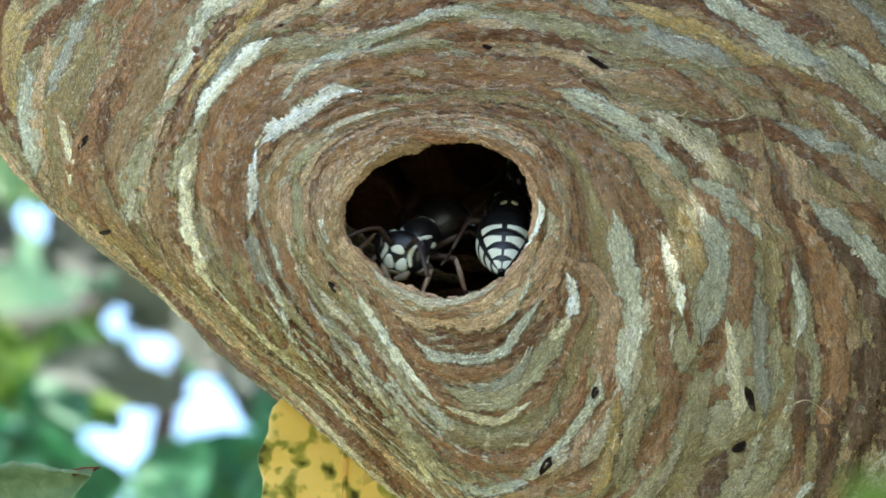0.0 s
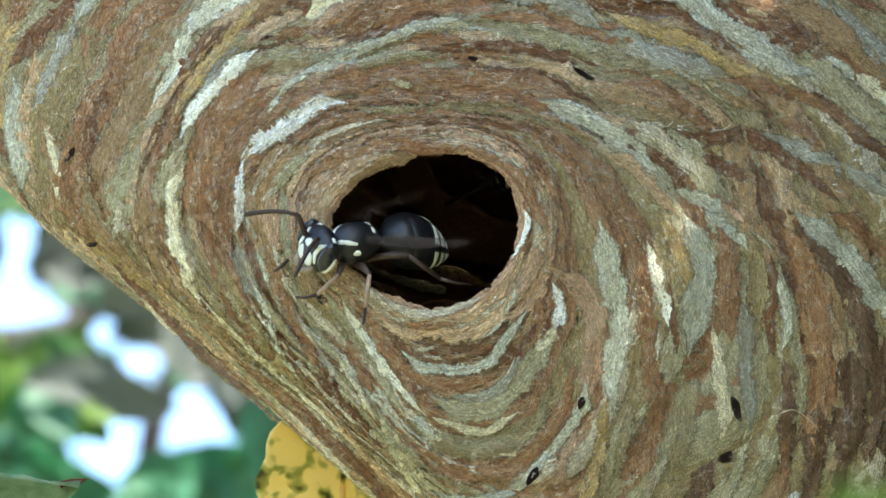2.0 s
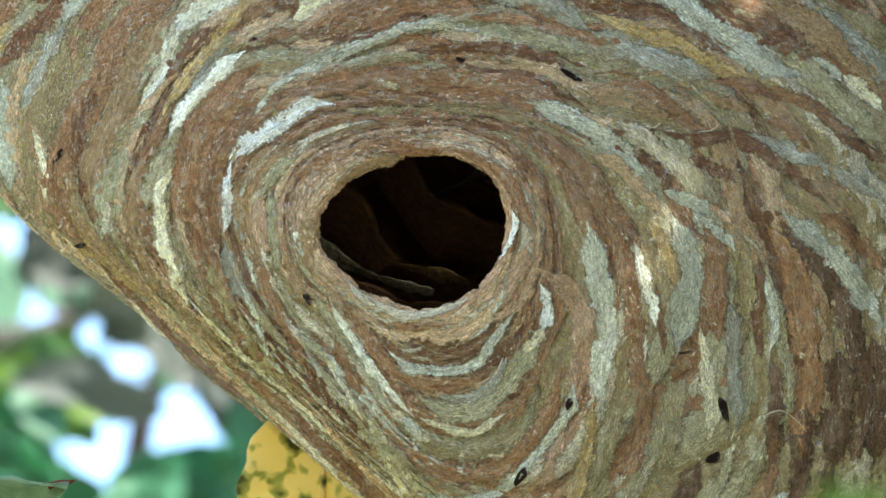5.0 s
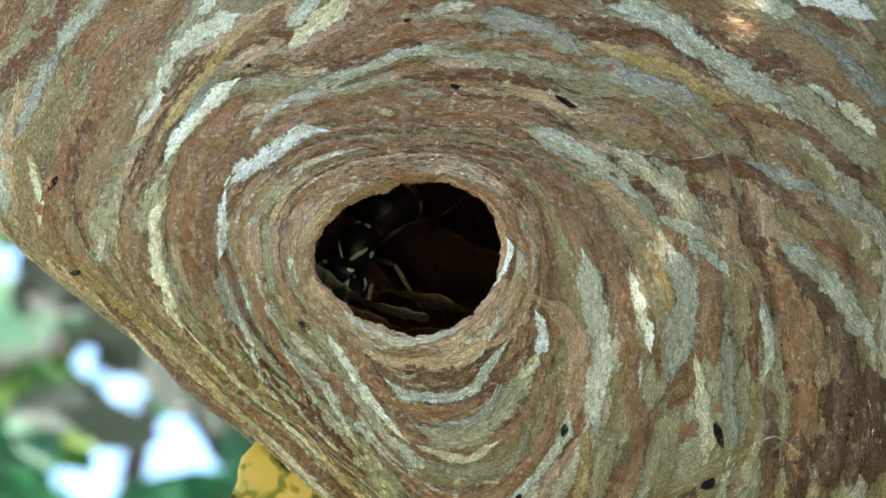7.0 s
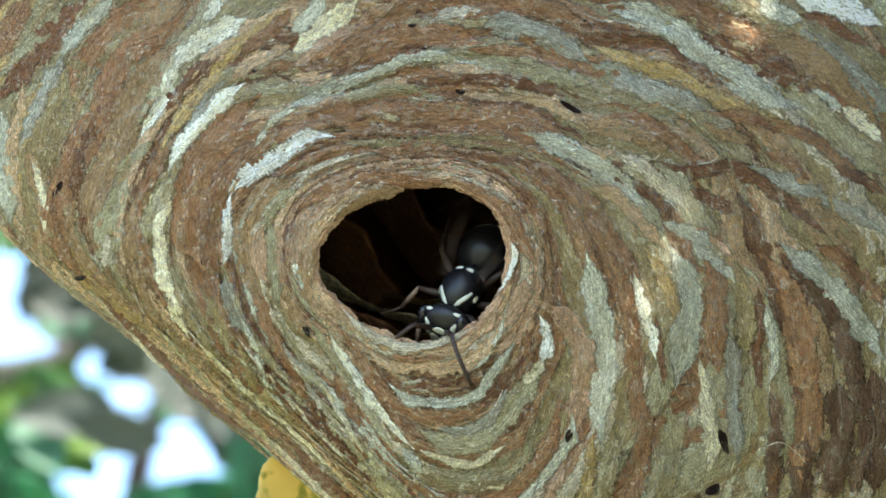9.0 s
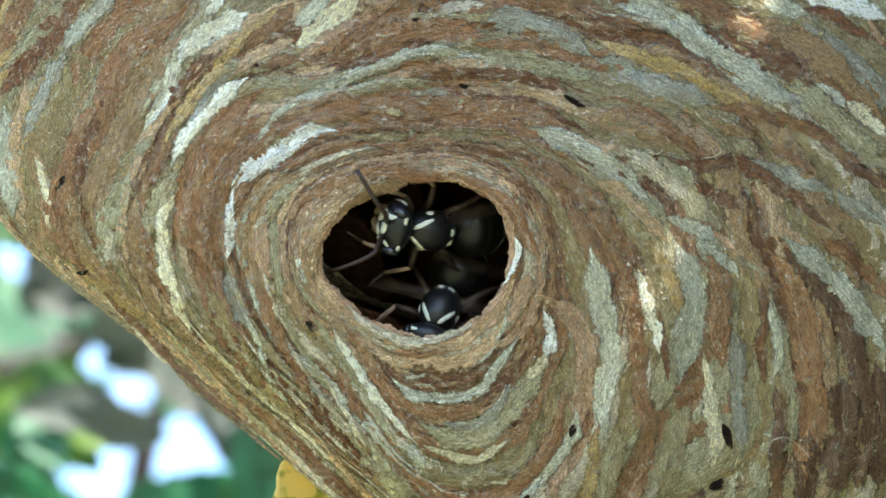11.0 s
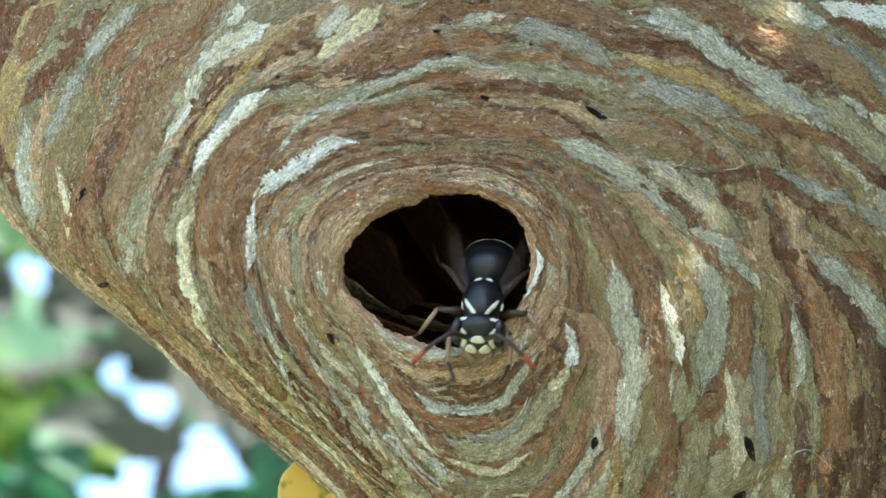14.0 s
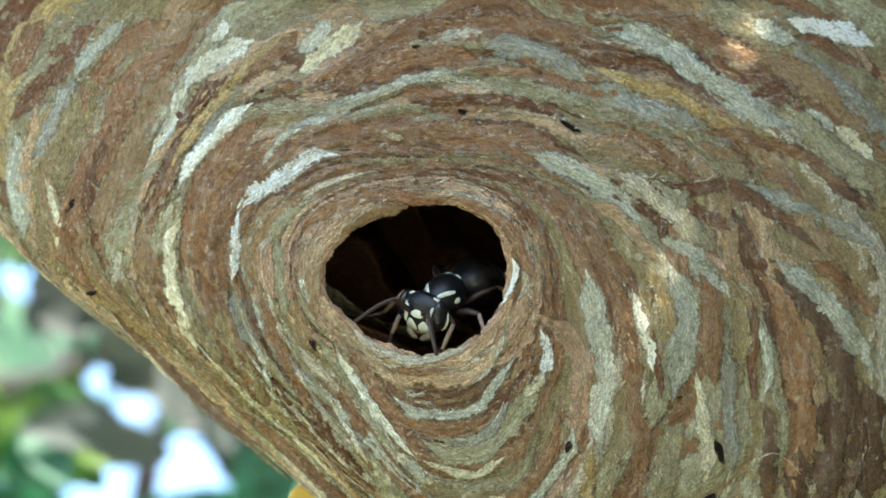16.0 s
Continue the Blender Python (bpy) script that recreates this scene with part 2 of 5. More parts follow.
# ---- the nest's form: rings of paper round the mouth, each a rounded curve (mean radius, then cosine and sine of
# one to six or nine turns, in mm), from the mouth's rim out to the widest girth ----
RINGS = [
    (10.13, 0.36, 0.23, 0.92, 0.09, -0.33, 0.31, 0.11, 0.07, -0.01, 0.04, 0.1, -0.05),
    (12.53, 0.46, -0.18, 1.25, -0.36, -0.38, 0.37, 0.15, 0.02, 0.01, 0.01, 0.04, -0.01),
    (16.63, 1.19, -2.94, -0.1, -1.69, -1.38, 1.41, 0.44, 0.62, 0.33, -0.17, -0.06, -0.12),
    (23.88, 4.92, -6.11, 2.25, -4.29, -1.42, 0.49, -0.29, 0.69, 0.25, 0.29, 0.14, -0.16),
    (33.27, 10.49, -4.16, 5.19, -6.22, -2.02, -0.4, -0.38, 0.39, 0.46, 0.78, 0.45, 0.3, 0.02, -0.31, -0.06, 0.02, -0.2, 0.1),
    (41.57, 14.48, -0.63, 5.59, -8.8, -1.85, -2.08, -0.44, 0.46, -0.25, 1.23, 1.19, 0.01, 0.1, -0.21, -0.25, -0.46, -0.31, -0.0),
    (52.34, 16.98, 5.3, 6.94, -11.55, -1.54, -0.22, -1.91, -0.18, -0.16, 1.64, 0.78, -0.22, 0.18, -0.15, -0.29, -0.59, -0.19, 0.25),
    (63.87, 22.74, 11.56, 8.14, -13.79, -1.14, 0.28, -3.79, -0.99, -0.1, 1.91, 0.17, 0.09, 0.69, -0.21, -0.33, -0.6, 0.07, -0.37),
]
GIRTH, DOME = len(RINGS) - 1, 32.0
HARM = np.zeros((len(RINGS), 19))
for ring_row, coefs in zip(HARM, RINGS):
    ring_row[:len(coefs)] = coefs


def radii(turn):
    turn = np.asarray(turn, float)
    waves = [np.ones_like(turn)] + [f(n * turn) for n in range(1, 10) for f in (np.cos, np.sin)]
    return np.stack(waves, -1) @ HARM.T


def height(level):
    level = np.clip(np.asarray(level, float), 0, GIRTH)
    return DOME * (np.sqrt(np.maximum(0, 1 - (level / GIRTH) ** 2)) - 1) - 0.25 * np.clip(1 - level / 0.4, 0, 1) ** 2


def level_at(x, y):
    r, table = np.hypot(x, y), radii(np.arctan2(y, x))
    i = np.clip((table <= r[..., None]).sum(-1) - 1, 0, GIRTH - 1)
    lo = np.take_along_axis(table, i[..., None], -1)[..., 0]
    hi = np.take_along_axis(table, i[..., None] + 1, -1)[..., 0]
    return np.clip(i + (r - lo) / (hi - lo), 0, GIRTH)


def ring_xy(level, turn):
    table = radii(turn)
    level = np.broadcast_to(np.asarray(level, float), np.shape(turn))
    i = np.clip(level.astype(int), 0, GIRTH - 1)
    lo = np.take_along_axis(table, i[..., None], -1)[..., 0]
    hi = np.take_along_axis(table, i[..., None] + 1, -1)[..., 0]
    r = lo + (hi - lo) * (level - i)
    r = r + np.clip(1 - level, 0, 1) * (0.34 * wave(4 * np.cos(turn), 4 * np.sin(turn), 71, 3) + 0.22 * wave(13 * np.cos(turn), 13 * np.sin(turn), 72, 4))
    return r * np.cos(turn), r * np.sin(turn)


LAPS = 2.9                            # folds of paper from one ring to the next


def sway(level, x, y):
    return 0.55 * np.clip(level, 0, 1) * wave(x / 5.5, y / 5.5, 12, 3)


def lap_xy(lap, turn):
    """Points along one fold."""
    lap = np.broadcast_to(np.asarray(lap, float), np.shape(turn))
    level = np.clip(lap / LAPS, 0.05, 6.9)
    for _ in range(4):
        x, y = ring_xy(level, turn)
        level = np.clip((lap - sway(level, x, y)) / LAPS, 0.05, 6.9)
    return ring_xy(level, turn)


def relief(x, y):
    """Slow bulges and hollows of the envelope."""
    level, turn = level_at(x, y), np.arctan2(y, x)
    lap = level * LAPS + sway(level, x, y)        # overlapping laps, one after another
    fold = np.abs(np.sin(np.pi * lap)) ** 0.8 - 0.6
    ease = np.clip((level - 0.7) * 0.42, 0.06, 1) * np.clip(1 - (level - 5.0) / 1.6, 0.22, 1)
    return 0.55 * wave(x / 6.0, y / 6.0, 11, 3) + ease * (0.95 * fold + 0.24 * wave(x / 0.9, y / 0.9, 13, 3))


def skin(x, y, lift=0.0):
    """Points of the envelope over (x, y), raised by lift along its slope."""
    e = 0.15
    z = height(level_at(x, y)) + relief(x, y)
    zx = (height(level_at(x + e, y)) - height(level_at(x - e, y))) / (2 * e)
    zy = (height(level_at(x, y + e)) - height(level_at(x, y - e))) / (2 * e)
    zx, zy = np.clip(zx, -2.5, 2.5), np.clip(zy, -2.5, 2.5)
    k = lift / np.sqrt(1 + zx * zx + zy * zy)
    return np.stack([x - zx * k, y - zy * k, z + k], -1)


nest = new("hornet_nest")
nest.matrix_basis = FACE
tagged(nest, "grey and rust striped paper hornet nest hanging from a tree limb", "hornet nest", kind="thing")


def build_envelope():
    turns = np.linspace(-np.pi, np.pi, 361)[:-1]
    rows, uvs = [], []
    for level in np.linspace(0, GIRTH, 90):
        x, y = ring_xy(level, turns)
        if level < GIRTH - 0.05:
            rows.append(skin(x, y))
        else:
            rows.append(np.stack([x, y, height(level) + relief(x, y)], -1))
        uvs.append(np.stack([np.unwrap(turns) * 40, np.full_like(turns, level * 9)], -1))
    x, y = ring_xy(GIRTH, turns)
    for i, a in enumerate(np.linspace(0, math.pi / 2, 40)[1:]):
        k = max(math.cos(a), 0.002) * (1 + 0.03 * math.sin(i * 1.7))
        cx, cy = 24.0 * math.sin(a), 14.0 * math.sin(a)
        rows.append(np.stack([cx + (x - 23.0) * k + 23.0 * k, cy + y * k, -DOME - 95.0 * math.sin(a) + relief(x * k, y * k)], -1))
        uvs.append(np.stack([turns * 40 * max(k, 0.1), np.full_like(turns, 63 + i * 2.5)], -1))
    me = mesh_of("envelope", np.concatenate(rows) * MM, grid_faces(len(rows), 360, True), PAPER["rust"], np.concatenate(uvs))
    piece("envelope", me, nest, "rust brown chewed paper shell")
    # the cavity behind the mouth
    rows, uvs = [], []
    for i, level in enumerate(np.linspace(0, 4.0, 30)):
        x, y = ring_xy(level, turns)
        rows.append(np.stack([x, y, height(level) + relief(x, y) - 0.25 - 2.6 * min(level, 1.0)], -1))
        uvs.append(np.stack([turns * 20, np.full_like(turns, level * 9)], -1))
    for i, a in enumerate(np.linspace(0, math.pi / 2, 24)[1:]):
        k = max(math.cos(a), 0.002)
        rows.append(np.stack([x * k, y * k, -9.8 - 48.0 * math.sin(a) + 0.8 * math.sin(i * 2.1) + 0 * x], -1))
        uvs.append(np.stack([turns * 20 * max(k, 0.1), np.full_like(turns, 27 + i * 2.0)], -1))
    me = mesh_of("cavity_lining", np.concatenate(rows) * MM, grid_faces(len(rows), 360, True), PAPER["brown"], np.concatenate(uvs))
    piece("cavity_lining", me, nest, "dark brown paper lining")


build_envelope()
random_band = random.Random(5)
band_count = 0


def smooth_line(points, step):
    """A rounded curve through the points, in even steps."""
    p = np.array(points, float)
    p = np.vstack([2 * p[0] - p[1], p, 2 * p[-1] - p[-2]])
    out = []
    for k in range(1, len(p) - 2):
        n = max(2, int(np.hypot(*(p[k + 1] - p[k])) / step))
        t = (np.arange(n) / n)[:, None]
        a, b, c, d = p[k - 1], p[k], p[k + 1], p[k + 2]
        out.append(0.5 * (2 * b + (c - a) * t + (2 * a - 5 * b + 4 * c - d) * t ** 2 + (3 * b - a - 3 * c + d) * t ** 3))
    return np.vstack(out + [p[-2:-1]])


def strip(colour, line, half, lift, seed, taper=0.18, fray=0.26, soft=True):
    """One laid strip of pulp along a line: wavy frayed edges, thicker towards its outer edge."""
    global band_count
    n = len(line)
    along = np.concatenate([[0], np.cumsum(np.hypot(*np.diff(line, axis=0).T))])
    s = along / along[-1]
    side = np.gradient(line, axis=0)
    side = np.stack([-side[:, 1], side[:, 0]], -1)
    side /= np.maximum(np.linalg.norm(side, axis=1, keepdims=True), 1e-9)
    if np.mean(np.sum(side * line, 1)) < 0:
        side = -side                                # towards the outer rings
    ends = np.clip(np.minimum(s, 1 - s) / taper, 0, 1) ** 0.9
    rng = np.random.RandomState(seed)
    wob = wave(along / 1.5, 0 * along + seed, seed, 3)
    rough_in = fray * (wave(along / 0.45, 0 * along, seed + 1, 3) + 0.6 * rng.uniform(-1, 1, n))
    rough_out = fray * (wave(along / 0.45, 0 * along, seed + 2, 3) + 0.6 * rng.uniform(-1, 1, n))
    half = half * ends * (1 + 0.20 * wob)
    rows, uvs, rim = [], [], []
    profile = ((-1.0, -0.20), (-0.82, 0.0), (-0.35, 0.10), (0.15, 0.16), (0.62, 0.22), (0.88, 0.20), (1.0, 0.07), (1.03, -0.22))
    offset = rng.uniform(0, 400)
    for v, h in profile:
        edge = v * half + (rough_in if v < -0.5 else rough_out if v > 0.5 else 0) * ends + 0.12 * wob
        p = line + side * edge[:, None]
        crumple = 0.07 * wave(p[:, 0] / 0.5, p[:, 1] / 0.5, seed + 3, 3)
        rows.append(skin(p[:, 0], p[:, 1], lift + h + (crumple if abs(v) < 0.95 else 0)))
        uvs.append(np.stack([along + offset, edge + offset * 0.37], -1))
        rim.append(np.maximum(1 - abs(v), 0) * np.maximum(1.6 * half, 1.9) * (0.5 + 0.5 * ends))
    verts = np.stack(rows, 1).reshape(-1, 3)
    me = mesh_of("paper_band", verts * MM, grid_faces(n, len(profile)), PAPER[colour], np.stack(uvs, 1).reshape(-1, 2), True, np.stack(rim, 1).ravel() if soft else None)
    piece("paper_band", me, nest)
    band_count += 1


def band(colour, width, *points):
    """A strip that stands out by its colour, over the rest; width in mm."""
    pale = colour in ("cream", "white", "straw", "frost")
    strip(colour, smooth_line(points, 0.20), 0.56 * width + 0.14, 0.34 if pale else 0.24 + 0.02 * (band_count % 4),
          1000 + band_count, 0.20, min(0.30, 0.10 + 0.10 * width))


def lay_rings():
    """The general run of strips, fold after fold: pale ones along the crests, rust and brown ones between."""
    warm = ["rust"] * 4 + ["brown"] * 3 + ["ochre"] * 4 + ["olive"] * 4 + ["greygreen"] * 3
    west = ["olive"] * 3 + ["greygreen"] * 3 + ["gold"] * 2 + ["ochre"] * 2 + ["tan"] * 3 + ["sage"] * 2 + ["rust"] * 2
    east = ["sage"] * 4 + ["grey"] * 3 + ["greygreen"] * 3 + ["tan"] * 3 + ["rose"] * 2 + ["pale"] * 2 + ["ochre"] * 2 + ["rust"] * 2
    inner = ["tan"] * 4 + ["rose"] * 4 + ["pale"] * 3 + ["sage"] * 2 + ["frost"] + ["ochre"] * 3 + ["rust"] * 4
    laps = [k for k in np.arange(0.0, 6.85 * LAPS, 0.5)]
    laps = [k for k in laps if k % 1 == 0] + [k for k in laps if k % 1 and k > 4]
    for lap in laps:
        crest, level = lap % 1 > 0.1, lap / LAPS
        at = random_band.uniform(-math.pi, math.pi)
        end = at + 2 * math.pi
        while at < end - 0.02:
            mean = float(np.hypot(*lap_xy(lap, np.array([at])))[0])
            step = min(end - at, random_band.uniform(28, 85) / mean)
            if end - at - step < 0.35:
                step = end - at
            over = 4.0 / mean
            turns = np.arange(at - over, at + step + over, 0.27 / mean)
            lean = random_band.uniform(-0.22, 0.22) * (3.0 if level < 1.5 else 1.0) * (turns - turns.mean()) / max(step, 0.4)
            x, y = lap_xy(np.maximum(lap + lean, 0.1), turns)
            x1, y1 = lap_xy(np.maximum(lap + lean - 0.25, 0.0), turns)
            x2, y2 = lap_xy(lap + lean + 0.25, turns)
            half = (0.80 if crest else 0.95) * np.hypot(x2 - x1, y2 - y1) + (0.30 if level > 1.4 else 0.65)
            tone = random_band.choice(warm)
            if crest:
                tone = random_band.choice(west if math.cos(at + 0.5 * step) < -0.25 else east)
            if level < 1.3 or (level < 2.6 and crest):
                tone = random_band.choice(inner)
            if lap < 0.4:
                tone = random_band.choice(("tan", "rose", "ochre") if math.sin(at + 0.5 * step) > 0.2 else ("pale", "frost", "tan", "rose"))
                half = 0.6 * half
            strip(tone, np.stack([x, y], -1), half, (0.10 if crest else 0.02) + 0.02 * (band_count % 3), 10 * band_count + int(2 * lap),
                  min(0.45, 9.0 / (step * mean)), 0.2, lap > 0.4)
            at += step


def shreds(colour, count, seed, near=0.4, far=6.5, longest=7.0, wide=0.32, n=16):
    """Thin wisps of pulp along the rings, which blur one strip into the next."""
    rng = np.random.RandomState(seed)
    level, turn = near + (far - near) * rng.uniform(0.0, 1.0, count) ** 0.5, rng.uniform(-np.pi, np.pi, count)
    verts, uvs, rim = [], [], []
    x0, y0 = ring_xy(level, turn)
    long = rng.uniform(0.35, 1.0, count) * longest / np.hypot(x0, y0)
    slant = rng.normal(0, 0.05, count)
    wide = rng.uniform(0.3, 1.0, count) * wide
    up = rng.uniform(0.10, 0.24, count)
    s = np.linspace(-0.5, 0.5, n)
    t = turn[:, None] + long[:, None] * s
    x, y = lap_xy((level[:, None] + slant[:, None] * s * 2) * LAPS, t)
    r = np.hypot(x, y)
    body = np.sqrt(np.clip(1 - (2 * s) ** 2, 0, 1))[None, :] * wide[:, None]
    for v, h in ((-1.0, -0.18), (-0.3, 0.05), (0.4, 0.09), (1.0, -0.18)):
        w = v * body + 0.06 * rng.uniform(-1, 1, x.shape)
        p = skin((x * (1 + w / r)).ravel(), (y * (1 + w / r)).ravel(), (up[:, None] + h + 0 * w).ravel())
        verts.append(p.reshape(count, n, 3))
        uvs.append(np.stack([t * r + seed * 17, w + turn[:, None] * 50], -1))
        rim.append((1 - abs(v)) * 3.2 * body)
    verts = np.stack(verts, 2).reshape(-1, 3)
    uvs = np.stack(uvs, 2).reshape(-1, 2)
    cells = grid_faces(n, 4)
    faces = [tuple(k * n * 4 + i for i in f) for k in range(count) for f in cells]
    me = mesh_of("paper_shred", verts * MM, faces, PAPER[colour], uvs, True, np.stack(rim, 2).ravel())
    tagged(piece("paper_shred", me, nest, "thin wisps of chewed paper"), kind="stuff")


lay_rings()
for wisp, (wisp_colour, wisp_count) in enumerate((("rust", 200), ("brown", 220), ("ochre", 120), ("sage", 90), ("tan", 110), ("pale", 70), ("rose", 70))):
    shreds(wisp_colour, wisp_count, 200 + wisp, 0.4, 5.4, 8.0, 0.30)
for wisp, wisp_colour in enumerate(("rose", "ochre", "pale", "sage", "rust", "tan")):
    shreds(wisp_colour, 14, 300 + wisp, 0.3, 1.5, 7.0, 0.6)
band("brown", 3.1, (-38.5, 32.3), (-41.6, 29.6), (-44.7, 25.5), (-47.8, 22.2), (-49.9, 19.8))
band("rust", 2.7, (-45.8, 32.4), (-47.2, 30.4), (-48.5, 27.7), (-49.9, 25.0))
band("sage", 2.2, (-41.6, 32.3), (-43.3, 28.6), (-46.4, 25.2), (-49.9, 22.9))
band("tan", 1.9, (-46.7, 22.8), (-46.5, 20.1), (-47.6, 16.7), (-48.1, 12.7), (-46.7, 8.6), (-44.8, 3.9), (-43.2, 0.5))
band("frost", 2.2, (-49.3, 19.1), (-48.9, 16.1), (-49.2, 12.7), (-48.4, 9.3), (-47.9, 5.3))
band("olive", 3.7, (-37.8, 28.1), (-39.5, 24.8), (-40.8, 21.7), (-42.2, 18.3), (-43.9, 14.6), (-45.3, 11.3), (-44.6, 7.2), (-43.3, 3.2), (-40.3, -0.9))
band("ochre", 2.3, (-46.0, 15.0), (-45.1, 11.3), (-44.0, 8.2), (-43.9, 5.2), (-44.3, 2.5), (-43.3, -0.2))
band("straw", 0.8, (-45.5, 13.3), (-44.3, 9.9), (-43.7, 7.2), (-44.0, 3.9))
band("rust", 2.7, (-28.9, 32.1), (-32.7, 30.8), (-36.1, 28.2), (-38.7, 25.1), (-40.3, 22.2), (-40.7, 19.7))
band("rust", 3.5, (-25.9, 32.0), (-29.2, 28.1), (-33.3, 25.7), (-35.7, 22.7), (-36.4, 19.6), (-38.2, 15.9), (-40.1, 12.6), (-41.8, 9.2), (-42.6, 5.2), (-41.6, 1.8), (-38.6, -1.9))
band("brown", 1.8, (-36.7, 20.0), (-38.4, 15.6), (-39.8, 12.6), (-39.4, 8.5), (-38.7, 4.5), (-37.8, 1.1))
band("greygreen", 2.0, (-33.7, 26.7), (-35.7, 24.2), (-37.3, 21.3), (-38.9, 18.0), (-40.1, 15.8))
band("frost", 2.2, (-35.6, 32.2), (-38.5, 29.5), (-40.7, 27.2), (-41.8, 25.1))
band("grey", 2.3, (-41.7, 25.5), (-42.9, 22.4), (-44.1, 19.1), (-45.7, 16.6), (-46.8, 14.6))
band("ochre", 3.7, (-27.2, 27.3), (-29.9, 24.6), (-31.8, 21.9), (-33.3, 18.9), (-34.4, 15.5), (-35.6, 12.2), (-37.3, 8.8), (-37.8, 5.8), (-37.2, 2.4), (-35.7, -1.6))
band("brown", 1.8, (-23.8, 24.6), (-26.1, 22.5), (-28.0, 20.4), (-29.2, 18.1))
band("sage", 1.2, (-30.8, 14.8), (-33.1, 12.8), (-35.3, 11.0))
band("sage", 3.3, (-33.8, 10.6), (-34.8, 7.8), (-36.0, 5.1), (-36.4, 2.4), (-36.9, -0.6))
band("pale", 1.5, (-37.5, 4.5), (-36.3, 2.8), (-36.3, -0.3))
band("gold", 1.8, (-14.4, 30.6), (-17.9, 28.5), (-20.8, 25.8), (-22.9, 23.1), (-25.1, 20.4), (-27.1, 17.8), (-29.1, 15.1), (-29.9, 12.9))
band("rust", 1.9, (-14.2, 30.5), (-16.4, 28.1), (-18.9, 26.1), (-20.4, 24.8))
band("grey", 1.8, (-22.1, 22.1), (-24.3, 19.1), (-25.9, 16.4), (-27.4, 14.3))
band("rust", 1.4, (-29.1, 13.2), (-30.7, 10.4), (-32.1, 8.3))
band("sage", 2.2, (-27.9, 10.5), (-29.6, 8.4), (-30.7, 5.7), (-31.5, 2.7))
band("ochre", 2.2, (-32.8, 8.4), (-33.3, 5.1), (-33.2, 1.7), (-32.2, -2.4), (-29.4, -7.7))
band("cream", 1.4, (-23.3, 32.0), (-23.4, 30.4), (-24.9, 29.2))
band("cream", 2.6, (-19.4, 29.7), (-22.1, 28.2), (-24.5, 26.8), (-27.1, 25.1), (-28.3, 23.1))
band("cream", 1.8, (-27.7, 24.2), (-28.8, 21.8), (-29.5, 19.5), (-30.5, 18.0), (-31.8, 16.2), (-32.2, 15.2))
band("tan", 1.8, (-14.1, 26.1), (-16.4, 25.2), (-18.5, 24.3), (-20.4, 22.9), (-21.7, 21.6))
band("rust", 1.6, (-18.4, 22.7), (-16.4, 23.4), (-13.7, 23.8))
band("rust", 4.2, (-17.7, 20.2), (-19.7, 18.7), (-21.3, 16.5), (-23.1, 14.5), (-24.9, 12.0), (-25.7, 9.7), (-26.1, 7.0), (-26.5, 4.3), (-26.0, 2.3), (-24.6, -1.0))
band("sage", 1.8, (-18.9, 21.4), (-17.0, 20.7), (-14.1, 21.3))
band("cream", 1.7, (-19.6, 21.6), (-21.6, 20.1), (-22.9, 18.6), (-24.1, 17.3), (-25.7, 16.0), (-27.3, 14.2), (-28.3, 12.4), (-28.8, 10.9))
band("rust", 2.6, (-14.1, 16.6), (-15.6, 16.1), (-17.6, 14.1), (-19.6, 12.6), (-21.5, 10.8), (-22.7, 8.6), (-23.4, 6.0), (-23.9, 3.3), (-23.5, 0.3), (-22.4, -4.3))
band("frost", 1.0, (-13.6, 18.5), (-16.2, 17.3), (-17.3, 15.6), (-18.6, 13.9))
band("straw", 1.6, (-27.7, 8.8), (-28.7, 6.9), (-30.0, 4.9), (-29.7, 2.9), (-29.8, 0.9), (-29.4, -1.1), (-28.7, -3.1), (-27.7, -5.8), (-26.1, -8.5))
band("ochre", 3.4, (-12.9, 10.5), (-16.8, 8.2), (-18.8, 6.1), (-19.6, 3.5), (-19.2, 0.2), (-17.7, -4.4))
band("sage", 1.6, (-13.6, 8.9), (-16.3, 6.9), (-17.3, 4.8))
band("white", 2.2, (-9.0, 14.9), (-11.6, 15.2), (-14.1, 14.0), (-15.8, 12.5), (-17.6, 11.5), (-19.6, 10.5), (-21.0, 9.2), (-21.7, 7.8))
band("white", 1.2, (-21.4, 8.6), (-21.9, 6.3), (-21.7, 4.2), (-21.8, 2.2), (-22.2, 0.0))
band("frost", 2.0, (-10.2, 31.8), (-12.5, 29.1), (-14.4, 27.5))
band("straw", 2.9, (-6.3, 31.8), (-9.5, 28.7), (-11.7, 26.7), (-14.3, 25.2))
band("rose", 1.9, (-0.9, 31.8), (-5.3, 29.1), (-8.9, 26.7), (-11.7, 25.0), (-14.7, 23.2))
band("rust", 1.4, (-2.8, 30.4), (-6.3, 27.7), (-9.0, 25.8), (-12.3, 24.0))
band("rust", 2.9, (1.7, 31.7), (-3.0, 28.0), (-6.3, 25.7), (-9.0, 23.8), (-11.7, 22.5))
band("rust", 2.9, (-2.3, 30.1), (0.4, 30.9), (4.4, 30.5), (11.1, 30.8), (15.8, 30.2), (21.2, 28.2))
band("tan", 1.4, (-14.7, 22.2), (-11.7, 22.3), (-8.9, 23.1))
band("rust", 3.5, (-6.3, 23.8), (-2.3, 26.0), (1.0, 26.6), (4.4, 26.6), (8.4, 26.0))
band("ochre", 1.4, (-13.0, 21.1), (-9.0, 21.5), (-6.3, 22.0))
